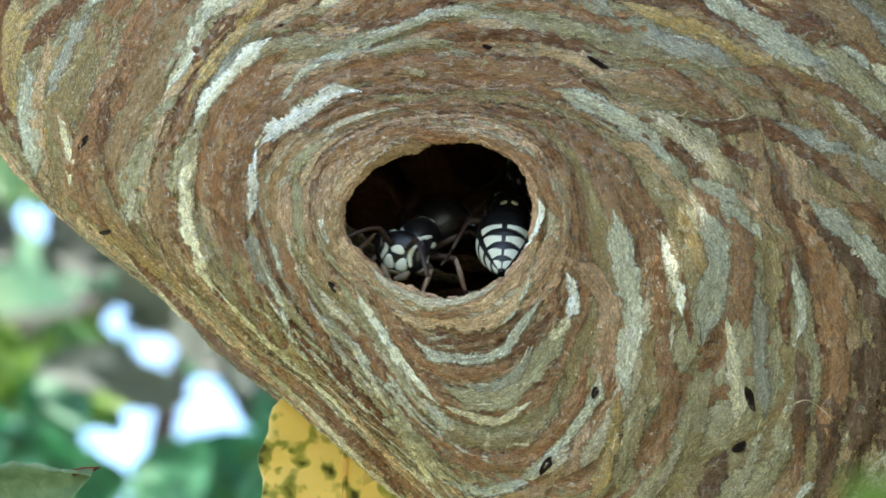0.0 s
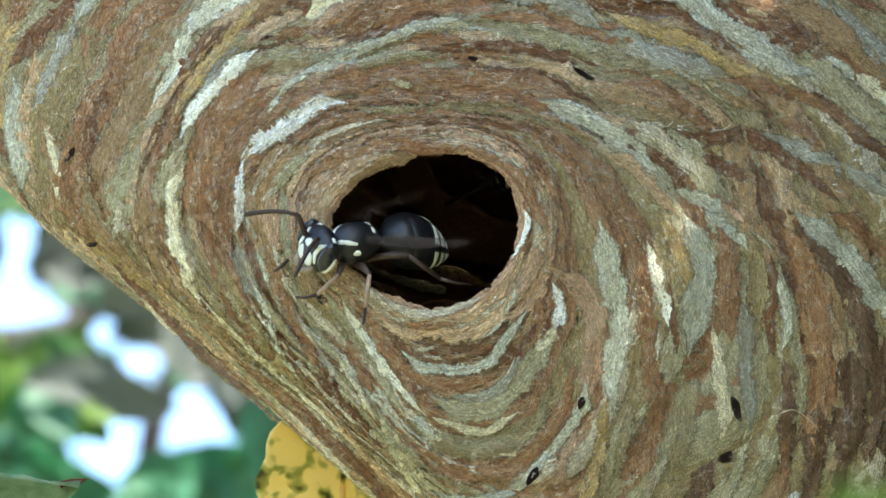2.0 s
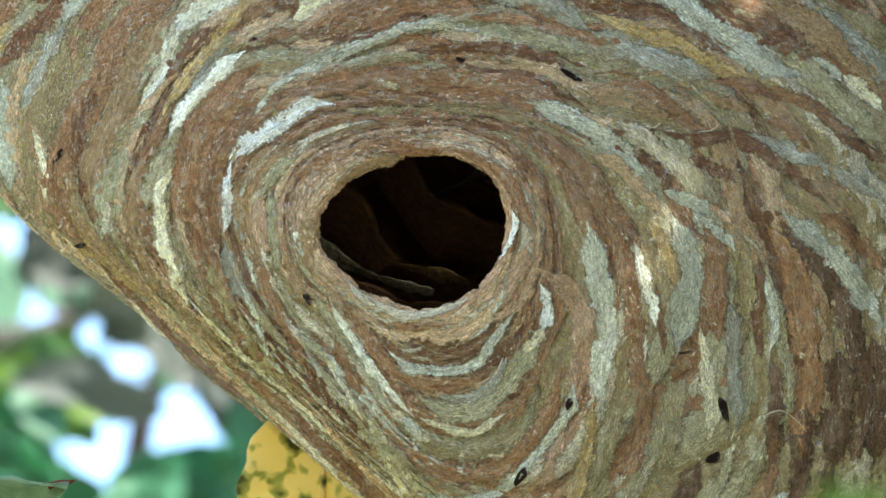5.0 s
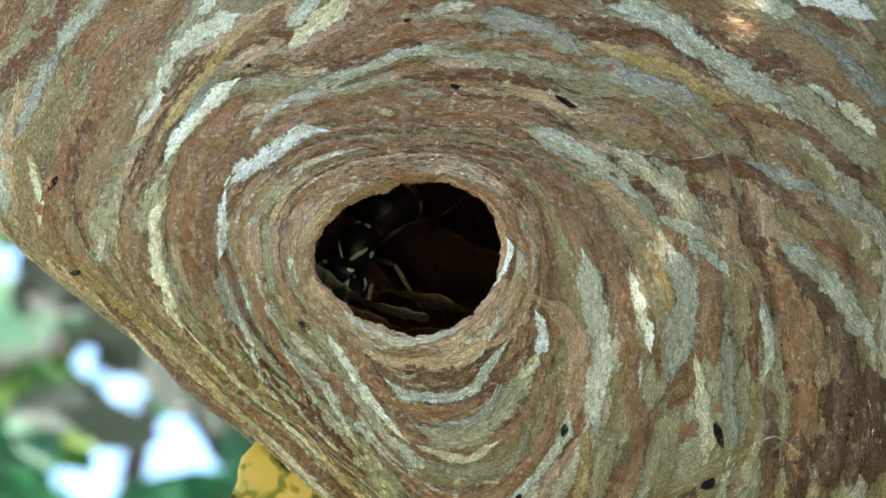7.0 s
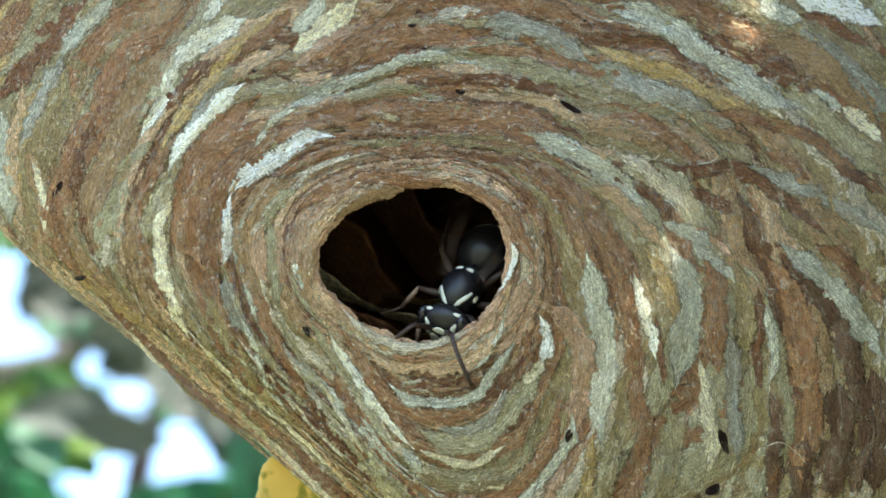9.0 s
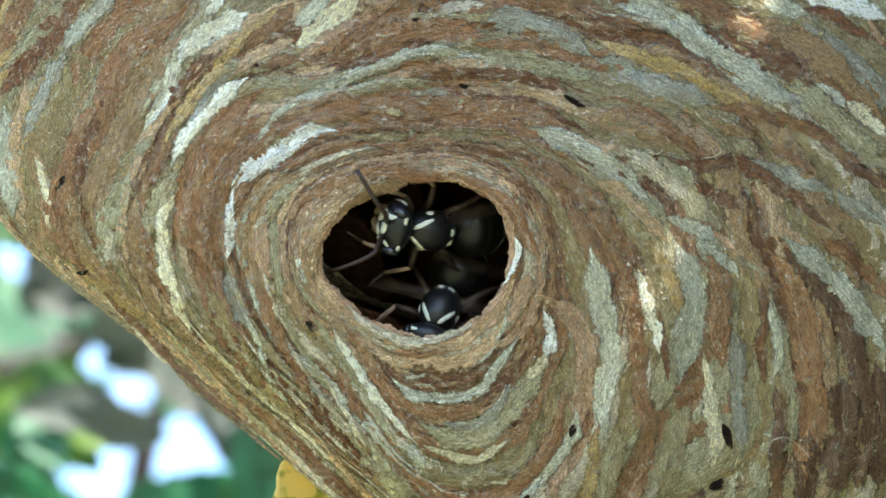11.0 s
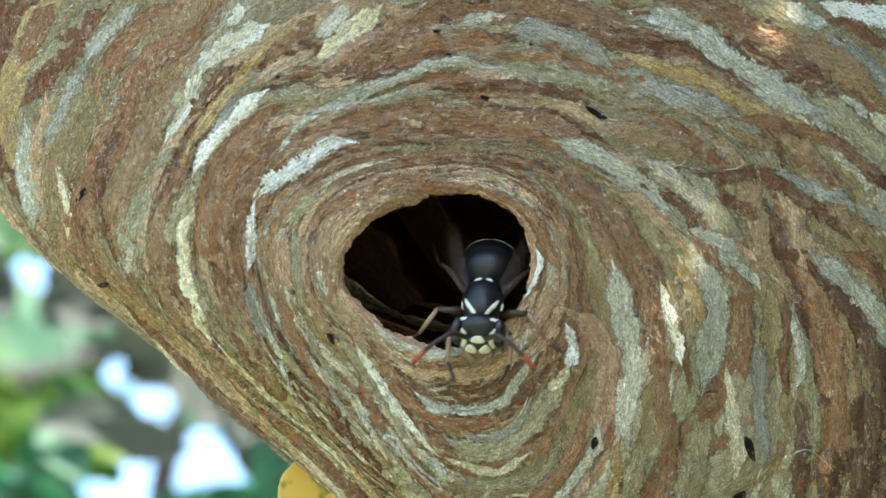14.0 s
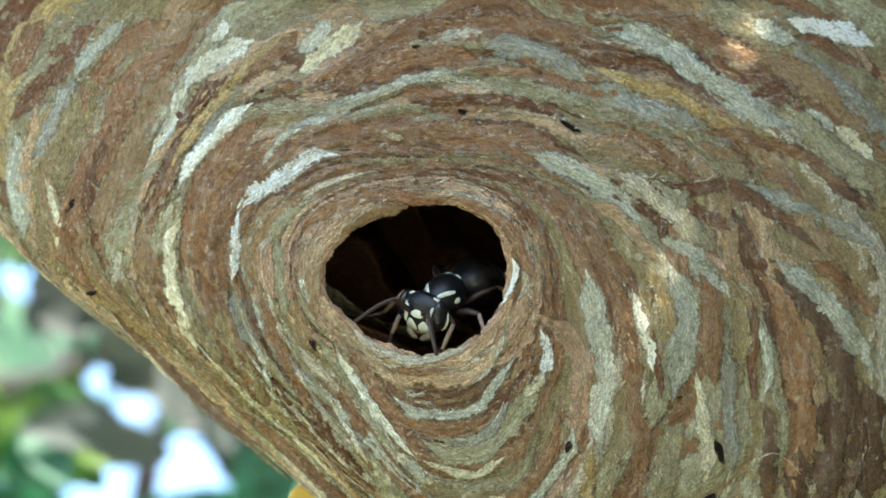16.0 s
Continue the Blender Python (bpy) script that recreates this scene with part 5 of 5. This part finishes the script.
def distant_leaves():
    """Leaves well behind the nest, left of it, with openings to the sky; places in mm as they line up with the mouth's plane."""
    rng = random.Random(21)
    openings = ((-48.1, 4.6, 3.0, 1.8), (-38.8, -7.5, 1.6, 2.4), (-32.7, -13.1, 3.2, 3.0), (-27.6, -18.2, 3.2, 3.6), (-26.6, -21.0, 4.6, 3.2), (-36.8, -24.0, 2.3, 5.4),
                (-41.4, -21.8, 1.8, 1.2), (-40.8, -31.7, 4.0, 1.3), (-49.7, -21.0, 1.8, 2.0), (-22.3, -28.4, 1.3, 1.5), (-48.8, -5.6, 5.6, 5.4))
    stock = {k: [leaf_mesh(0.019, 0.0125, m, 0.12, 60 + i) for i in range(3)] for k, m in (("g", LEAF), ("t", LEAF_TEAL), ("l", LEAF_LIME), ("m", LEAF_MAUVE))}
    made = 0
    for i in range(5000):
        x, y, depth = rng.uniform(-62, -14), rng.uniform(-38, 14), rng.uniform(0.55, 0.85)
        if y > -0.83 * (x + 51.7) + 13.5 or made >= 800:
            continue
        if any(((x - a) / (w + 2.2)) ** 2 + ((y - b) / (h + 2.2)) ** 2 < 1 for a, b, w, h in openings):
            continue
        if y > 3 and x < -46:
            kind = "g"
        elif -17.5 < y < -9.5 and x < -36:
            kind = rng.choice("lllg")
        elif y < -16.5:
            kind = rng.choice("tttg")
        else:
            kind = rng.choice("mmmt")
        k = (REACH + depth) / REACH * MM
        m = BASE @ Matrix.Translation((x * k, y * k, -(REACH + depth))) @ pose(0, 0, 0, 0, 0, rng.uniform(0, 360)) @ pose(0, 0, 0, rng.uniform(-25, 25), rng.uniform(-25, 25), 0)
        piece("leaf", rng.choice(stock[kind]), tree, "", to_tree @ m @ Matrix.Translation((0, -0.0095, 0)))
        made += 1


distant_leaves()


def shade_canopy():
    """The unseen crown overhead on the sunny side, added to block light, with the few gaps through which the sun
    reaches the nest.
    """
    rng = random.Random(8)
    side = sun_way.cross(Vector((0, 0, 1))).normalized()
    over = side.cross(sun_way)
    centre = FACE.translation + sun_way * 0.55
    gaps = [(FACE @ (Vector(skin(np.array([x]), np.array([y]))[0]) * MM), r * MM) for x, y, r in SUN_FLECKS]
    outline = [(0, -1.0, 0), (0.34, -0.45, 0.05), (0.36, 0.25, 0.03), (0, 1.0, -0.1), (-0.36, 0.25, 0.03), (-0.34, -0.45, 0.05), (0, -0.1, -0.03)]
    tris = [(6, 0, 1), (6, 1, 2), (6, 2, 3), (6, 3, 4), (6, 4, 5), (6, 5, 0)]
    verts, faces = [], []
    turn = sun_way.to_track_quat("Z", "Y").to_matrix().to_4x4()
    for i in range(28000):
        if i < 11500:
            a, b, d = rng.uniform(-0.75, 0.14), rng.uniform(-0.42, 0.42), rng.uniform(-0.15, 0.20)
            half = rng.uniform(0.014, 0.020)
        else:                                       # small leaves, densest before the nest
            a, b, d = rng.uniform(-0.11, 0.10), rng.uniform(-0.10, 0.10), rng.uniform(-0.12, -0.05)
            half = rng.uniform(0.0045, 0.0075)
        at = centre + side * a + over * b + sun_way * d
        if i >= 18500:                              # unseen boughs beside the nest, added on its right to cut sky light
            at = FACE @ Vector((rng.uniform(0.13, 0.55), rng.uniform(-0.42, 0.35), rng.uniform(-0.15, 0.40)))
            half = rng.uniform(0.014, 0.022)
        leaf = Matrix.Translation(at) @ turn @ pose(0, 0, 0, 0, 0, rng.uniform(0, 360)) @ pose(0, 0, 0, rng.uniform(-40, 40), rng.uniform(-40, 40), 0)
        back = leaf.inverted()
        beam = back.to_3x3() @ sun_way
        shaded = True
        for g, r in gaps:
            q = back @ g
            q = q - beam * (q.z / beam.z)
            if abs(q.x) < 0.37 * half + r and abs(q.y) < half + r:
                shaded = False
        if not shaded:
            continue
        m = to_tree @ leaf
        base = len(verts)
        verts += [m @ (Vector(p) * half) for p in outline]
        faces += [tuple(base + k for k in f) for f in tris]
    tagged(piece("crown", mesh_of("crown", verts, faces, LEAF_DEEP), tree, "unseen green leaves overhead and on the right, added for shade"), kind="stuff")


# sun flecks on the nest: place in mm and radius
SUN_FLECKS = ((27.2, -5.5, 0.35), (39.6, 28.3, 0.1))
shade_canopy()

yellow = new("yellow_leaf")
tagged(yellow, "yellowing leaf with dark spots on a short stalk behind the nest", "leaf", kind="thing")
piece("blade", leaf_mesh(0.040, 0.024, LEAF_YELLOW, 0.06, 3, 1.0), yellow, "", pose(0, 0, 0, 0, 0, 176) @ pose(0, -0.020, 0))
rib = tube([(0, f * 40, -4.0 * (f - 0.3) ** 2 + 0.25) for f in np.linspace(-0.2, 0.97, 9)], np.linspace(0.55, 0.15, 9), 7)
piece("midrib", mesh_of("midrib", rib[0] * MM, rib[1], LEAF_YELLOW), yellow, "pale midrib and stalk", pose(0, 0, 0, 0, 0, 176) @ pose(0, -0.020, 0))

shoot = new("leaf_shoot")
tagged(shoot, "young woolly grey-green leaf with a dry red tip", "leaf", kind="thing")
shoot.matrix_basis = FACE @ Matrix.Translation((-0.0538, -0.0324, -0.004)) @ pose(0, 0, 0, 20, 25, -68) @ Matrix.Scale(1.25, 4)
blade = piece("blade", leaf_mesh(0.0135, 0.0075, LEAF_WOOLLY, 0.2, 7), shoot, "", pose(0, -0.002, 0))
piece("leaf_tip", mesh_of("leaf_tip", np.array([(-0.62, 9.4, -0.1), (0, 9.3, -0.35), (0.62, 9.4, -0.1), (-0.5, 10.6, -0.35), (0, 10.7, -0.5), (0.5, 10.6, -0.35), (0, 12.3, -0.55), (0, 10.6, -0.75)]) * MM, [(0, 1, 4, 3), (1, 2, 5, 4), (3, 4, 6), (4, 5, 6), (3, 6, 7), (6, 5, 7), (0, 3, 7, 1), (1, 7, 5, 2)], LEAF_TIP), shoot, "dry dark red tip")

near_leaf = new("near_leaf")
tagged(near_leaf, "soft green leaf close before the nest", "leaf", kind="thing")
near_leaf.matrix_basis = FACE @ Matrix.Translation((0.0262, -0.0196, 0.300)) @ pose(0, 0, 0, 15, 10, 40)
piece("blade", leaf_mesh(0.0085, 0.0070, LEAF_LIME, 0.1, 12), near_leaf, "", pose(0, -0.0042, 0))

swaying = new("swaying_leaf")
tagged(swaying, "pale backlit leaf swaying in the wind behind the nest", "leaf", kind="thing")
piece("blade", leaf_mesh(0.052, 0.036, LEAF_PALE_LIT, 0.08, 31), swaying, "", pose(0, 0, 0, 0, 0, 25) @ pose(0, -0.026, 0))

ground_me = bpy.data.meshes.new("ground")
ground_bm = bmesh.new()
bmesh.ops.create_grid(ground_bm, x_segments=40, y_segments=40, size=600.0)
ground_bm.to_mesh(ground_me)
ground_bm.free()
ground_me.materials.append(GRASS)
tagged(new("ground", ground_me), "mown green grass under the tree", "ground", kind="structure")


def facing(x, y, z, turn, rise, hint):
    """A hornet's pose at (x, y, z) mm: headed turn degrees round the mouth's axis and rise out of it, its back towards hint."""
    a, b = radians(turn), radians(rise)
    ahead = Vector((math.cos(b) * math.cos(a), math.cos(b) * math.sin(a), math.sin(b)))
    right = ahead.cross(Vector(hint)).normalized()
    up = right.cross(ahead)
    m = Matrix((right, ahead, up)).transposed().to_4x4()
    return FACE @ Matrix.Translation((x * MM, y * MM, z * MM)) @ m


def fly(thing, hint, rows):
    """rows: seconds, then place and heading as facing() takes them."""
    walk(thing, [(t, facing(x, y, z, turn, rise, hint)) for t, x, y, z, turn, rise in rows])


def motions():
    fly(leaving, (0, .75, .65), [
        (0.0, -2.5, -2.1, -10.6, -136, 55),
        (0.2, -4.3, -1.8, -9.6, -140, 55),
        (0.5, -5.4, -1.0, -8.6, -150, 55),
        (0.8, -6.4, 0.5, -2.1, -150, 30),
        (1.0, -5.9, 0.9, -7.1, -120, 54),
        (1.2, -5.5, -0.3, -6.1, -110, 54),
        (1.5, -6.5, -1.4, -1.7, -112, 40),
        (1.8, -8.5, -3.6, 0.2, -160, 25),
        (2.0, -8.4, -1.2, 0.5, -168, 28),
        (2.2, -10.0, -5.8, 1.9, -168, 10),
        (2.4, -14.5, -7.6, 1.5, 175, -4),
        (2.5, -18.0, -8.6, 2.0, 146, -22),
        (2.6, -20.8, -8.8, 0.5, 160, -8),
        (2.8, -23.1, -9.1, -3.7, -159, -38),
        (3.0, -23.0, -10.4, -4.0, -148, -62),
        (3.2, -29.3, -10.9, -7.6, -149, -52),
        (3.4, -33.5, -6.5, -0.2, 176, -14),
        (3.5, -32.7, -4.5, 2.0, 160, 0),
        (3.6, -37.2, -3.7, 3.0, 148, 5),
        (3.7, -40.0, -0.8, 5.0, 105, 0),
        (3.8, -50.5, -8.7, 10.0, 125, 0),
        (3.9, -44.7, -2.3, 16.0, 90, 0),
        (4.0, -41.0, 31.0, 26.0, 75, 0),
        (4.2, -20.0, 65.3, 60.0, 75, 0),
        (5.0, 39.0, 266.8, 150.0, 75, 0),
        (6.0, 57.8, 412.5, 200.0, 75, 0),
        (16.0, 58.9, 425.6, 200.0, 75, 0),
    ])
    fly(entering, (0, .8, .6), [
        (0.0, 8.4, 0.8, -16.8, 70, -78),
        (0.2, 9.8, -0.7, -16.6, 50, -74),
        (0.4, 13.5, -1.5, -14.1, 25, -66),
        (0.6, 22.5, -3.3, -15.9, 0, -45),
        (1.0, 30.7, -3.9, -18.9, 0, -20),
        (16.0, 34.4, 5.4, -18.9, 0, -20),
    ])
    fly(rushing, (0, .85, .5), [
        (0.0, 23.4, 3.7, -13.1, 170, 15),
        (2.0, 23.7, 3.6, -12.1, 170, 15),
        (2.3, 16.2, -1.1, -9.2, 172, 30),
        (2.5, 14.4, -1.0, -8.5, 180, 35),
        (2.8, 7.9, 3.6, -6.3, -150, 58),
        (3.0, 4.5, 3.2, -5.8, -125, 58),
        (3.2, 3.9, 0.9, -4.4, -130, 50),
        (3.3, 4.9, 0.9, -3.1, -130, 45),
        (3.4, -8.0, -14.9, 14.0, -150, 20),
        (3.5, -20.9, -39.1, 30.0, -130, 10),
        (3.8, -43.0, -102.7, 80.0, -120, 0),
        (5.0, -208.6, -246.1, 200.0, -120, 0),
        (16.0, -208.6, -246.1, 200.0, -120, 0),
    ])
    fly(roaming, (0, .8, .6), [
        (0.0, -25.2, 6.0, -20.6, -20, 10),
        (5.4, -21.3, 8.1, -19.6, -20, 10),
        (6.0, -10.5, 8.2, -28.7, -60, 25),
        (6.3, -1.0, 7.6, -26.6, -120, 38),
        (6.5, -2.4, 6.0, -25.4, -122, 35),
        (6.8, -5.4, 3.0, -23.9, -122, 28),
        (7.0, -6.1, 2.0, -23.7, -120, 25),
        (7.3, -3.2, 1.2, -23.4, -97, 22),
        (7.5, -2.9, 0.2, -23.3, -95, 20),
        (7.7, 0.5, 0.8, -22.5, -75, 22),
        (7.9, 3.8, 3.2, -22.5, -45, 22),
        (8.2, 5.9, 1.7, -22.5, -45, 22),
        (8.5, 7.1, -0.1, -21.7, -62, 25),
        (8.7, 8.0, -1.9, -7.0, -98, 30),
        (9.0, 5.6, -3.0, -5.6, -117, 30),
        (9.2, 4.3, -2.6, -5.1, -122, 30),
        (9.6, 3.4, 1.8, -11.0, -75, 30),
        (10.1, 8.2, 1.5, -15.8, -20, 0),
        (10.8, 22.3, -1.0, -23.4, 0, -5),
        (16.0, 24.6, 1.4, -24.4, 0, -5),
    ])
    fly(arriving, (0, .5, .85), [
        (0.0, -324.5, -79.5, 260.0, 20, 0),
        (7.8, -324.5, -79.5, 260.0, 20, 0),
        (8.7, -128.5, -39.9, 100.0, 30, -10),
        (9.0, -60.7, -15.4, 40.0, 35, -10),
        (9.1, -36.6, -8.3, 20.0, 40, -15),
        (9.2, -15.5, -3.0, 8.0, 43, -20),
        (9.5, -4.9, 1.8, 2.0, 15, -35),
        (9.8, 1.7, 3.1, -6.0, 25, -55),
        (10.4, 23.4, 11.2, -20.0, 10, -20),
        (16.0, 27.7, 13.9, -22.0, 10, -10),
    ])
    fly(hanging, (0, -.35, .93), [
        (0.0, 14.8, 6.5, -34.0, 170, 5),
        (9.8, 15.7, 11.0, -30.0, 170, 10),
        (10.4, 6.3, 8.5, -16.0, 170, 20),
        (10.9, 2.8, 3.7, -7.1, 175, 30),
        (11.3, -2.1, 3.7, -1.8, 177, 34),
        (11.5, -2.5, 3.7, -1.8, 175, 34),
        (11.8, -1.4, 3.6, -1.3, 168, 30),
        (12.0, -2.7, 5.5, 0.9, 150, 18),
        (12.1, -4.8, 8.2, 2.1, 140, 15),
        (12.2, -9.3, 11.0, 4.5, 147, 10),
        (12.3, -15.0, 10.1, 7.5, 135, 10),
        (12.4, -28.9, 31.2, 25.3, 130, 0),
        (12.6, -62.6, 73.4, 80.3, 130, 0),
        (14.0, -255.2, 200.4, 250.3, 130, 0),
        (16.0, -255.2, 200.4, 250.3, 130, 0),
    ])
    fly(diving, (0, .5, .85), [
        (0.0, 2.9, -25.1, -22.0, 100, 10),
        (10.2, 5.3, -18.8, -22.0, 100, 10),
        (10.7, 3.4, -9.2, -14.0, 170, 40),
        (11.1, 2.2, -3.9, -3.0, -105, 35),
        (11.2, 1.5, -7.2, 6.0, -125, 25),
        (11.3, -2.0, -11.7, 12.0, -140, 10),
        (11.4, -19.2, -20.3, 26.0, 165, 0),
        (11.5, -30.2, 4.2, 28.0, 115, 0),
        (11.6, -51.5, 24.3, 45.0, 130, 0),
        (12.0, -118.6, 87.1, 120.0, 130, 0),
        (13.5, -296.2, 165.9, 250.0, 130, 0),
        (16.0, -296.2, 165.9, 250.0, 130, 0),
    ])
    fly(watching, (0, .85, .5), [
        (0.0, 22.9, -14.3, -15.7, 165, 10),
        (11.2, 27.1, -8.3, -15.5, 165, 20),
        (11.5, 25.8, -7.3, -15.4, 170, 20),
        (11.8, 13.7, -5.5, -8.9, 175, 40),
        (12.0, 9.0, -4.0, -5.8, -160, 48),
        (12.2, 10.7, -0.3, -5.2, -160, 38),
        (12.5, 7.5, -0.1, -5.6, -158, 54),
        (12.7, 6.9, 0.7, -5.1, -155, 54),
        (13.0, 5.9, 0.6, -4.6, -148, 54),
        (13.2, 4.7, -0.4, -3.6, -142, 54),
        (13.5, 4.3, -1.3, -2.6, -125, 45),
        (13.7, 5.1, -3.5, -1.4, -108, 42),
        (13.9, 4.6, -5.2, -0.4, -108, 42),
        (14.0, 5.2, -3.6, 0.1, -98, 42),
        (14.2, 7.0, -5.4, 2.1, -80, 42),
        (14.3, 9.0, -14.8, 17.5, -75, 10),
        (14.5, 12.5, -50.4, 60.3, -75, 0),
        (16.0, 16.2, -212.8, 250.3, -75, 0),
    ])
    fly(returning, (0, .85, .5), [
        (0.0, 24.0, -1.6, -26.7, 180, 10),
        (14.0, 23.3, 5.9, -23.0, 180, 15),
        (14.2, 21.7, 7.6, -19.4, -165, 20),
        (14.5, 16.9, 6.8, -16.4, -155, 20),
        (14.7, 13.6, 5.6, -13.1, -140, 30),
        (15.0, 11.1, 3.4, -14.6, -112, 38),
        (15.2, 6.3, -1.1, -8.8, -130, 48),
        (15.5, 3.5, -2.7, -7.3, -135, 48),
        (15.8, 3.0, -1.9, -6.7, -140, 48),
        (16.0, 3.4, -1.7, -6.5, -143, 48),
    ])
    sway_rows = ((0.0, 0), (1.0, 1), (1.5, 6), (2.0, 22), (3.5, 24), (4.2, 23), (5.4, 4), (6.5, 20), (7.0, 3), (7.5, 19), (8.0, 2), (8.6, 1), (9.0, 20), (10.0, 4), (12.0, 0), (14.0, 1), (16.0, 0))
    walk(swaying, [(t, FACE @ Matrix.Translation(((-130 - 1.4 * k) * MM, (-15 + 1.0 * k) * MM, -1.0)) @ pose(0, 0, 0, 8, 10, 0.8 * k)) for t, k in sway_rows])
    walk(yellow, [(t, FACE @ Matrix.Translation((x * MM, y * MM, -0.030)) @ pose(0, 0, 0, -10, 12, turn)) for t, x, y, turn in (
        (0.0, -11.8, -35.5, 0),
        (0.5, -10.2, -37.4, 0),
        (1.0, -10.0, -38.7, 1),
        (2.0, -10.6, -37.2, 0),
        (2.5, -10.0, -39.0, 1),
        (3.0, -11.2, -38.3, 0),
        (4.0, -11.2, -38.0, 0),
        (6.5, -12.0, -37.0, 0),
        (7.0, -12.0, -36.8, 0),
        (7.5, -10.5, -37.5, 0),
        (8.0, -6.8, -39.4, 2),
        (8.5, -9.8, -37.2, 0),
        (9.0, -10.0, -37.2, 0),
        (11.0, -8.0, -37.5, 1),
        (11.5, -5.0, -38.2, 2),
        (12.0, -10.7, -37.2, 0),
        (14.0, -10.6, -37.4, 0),
        (16.0, -7.5, -39.3, 0),
    )])


motions()
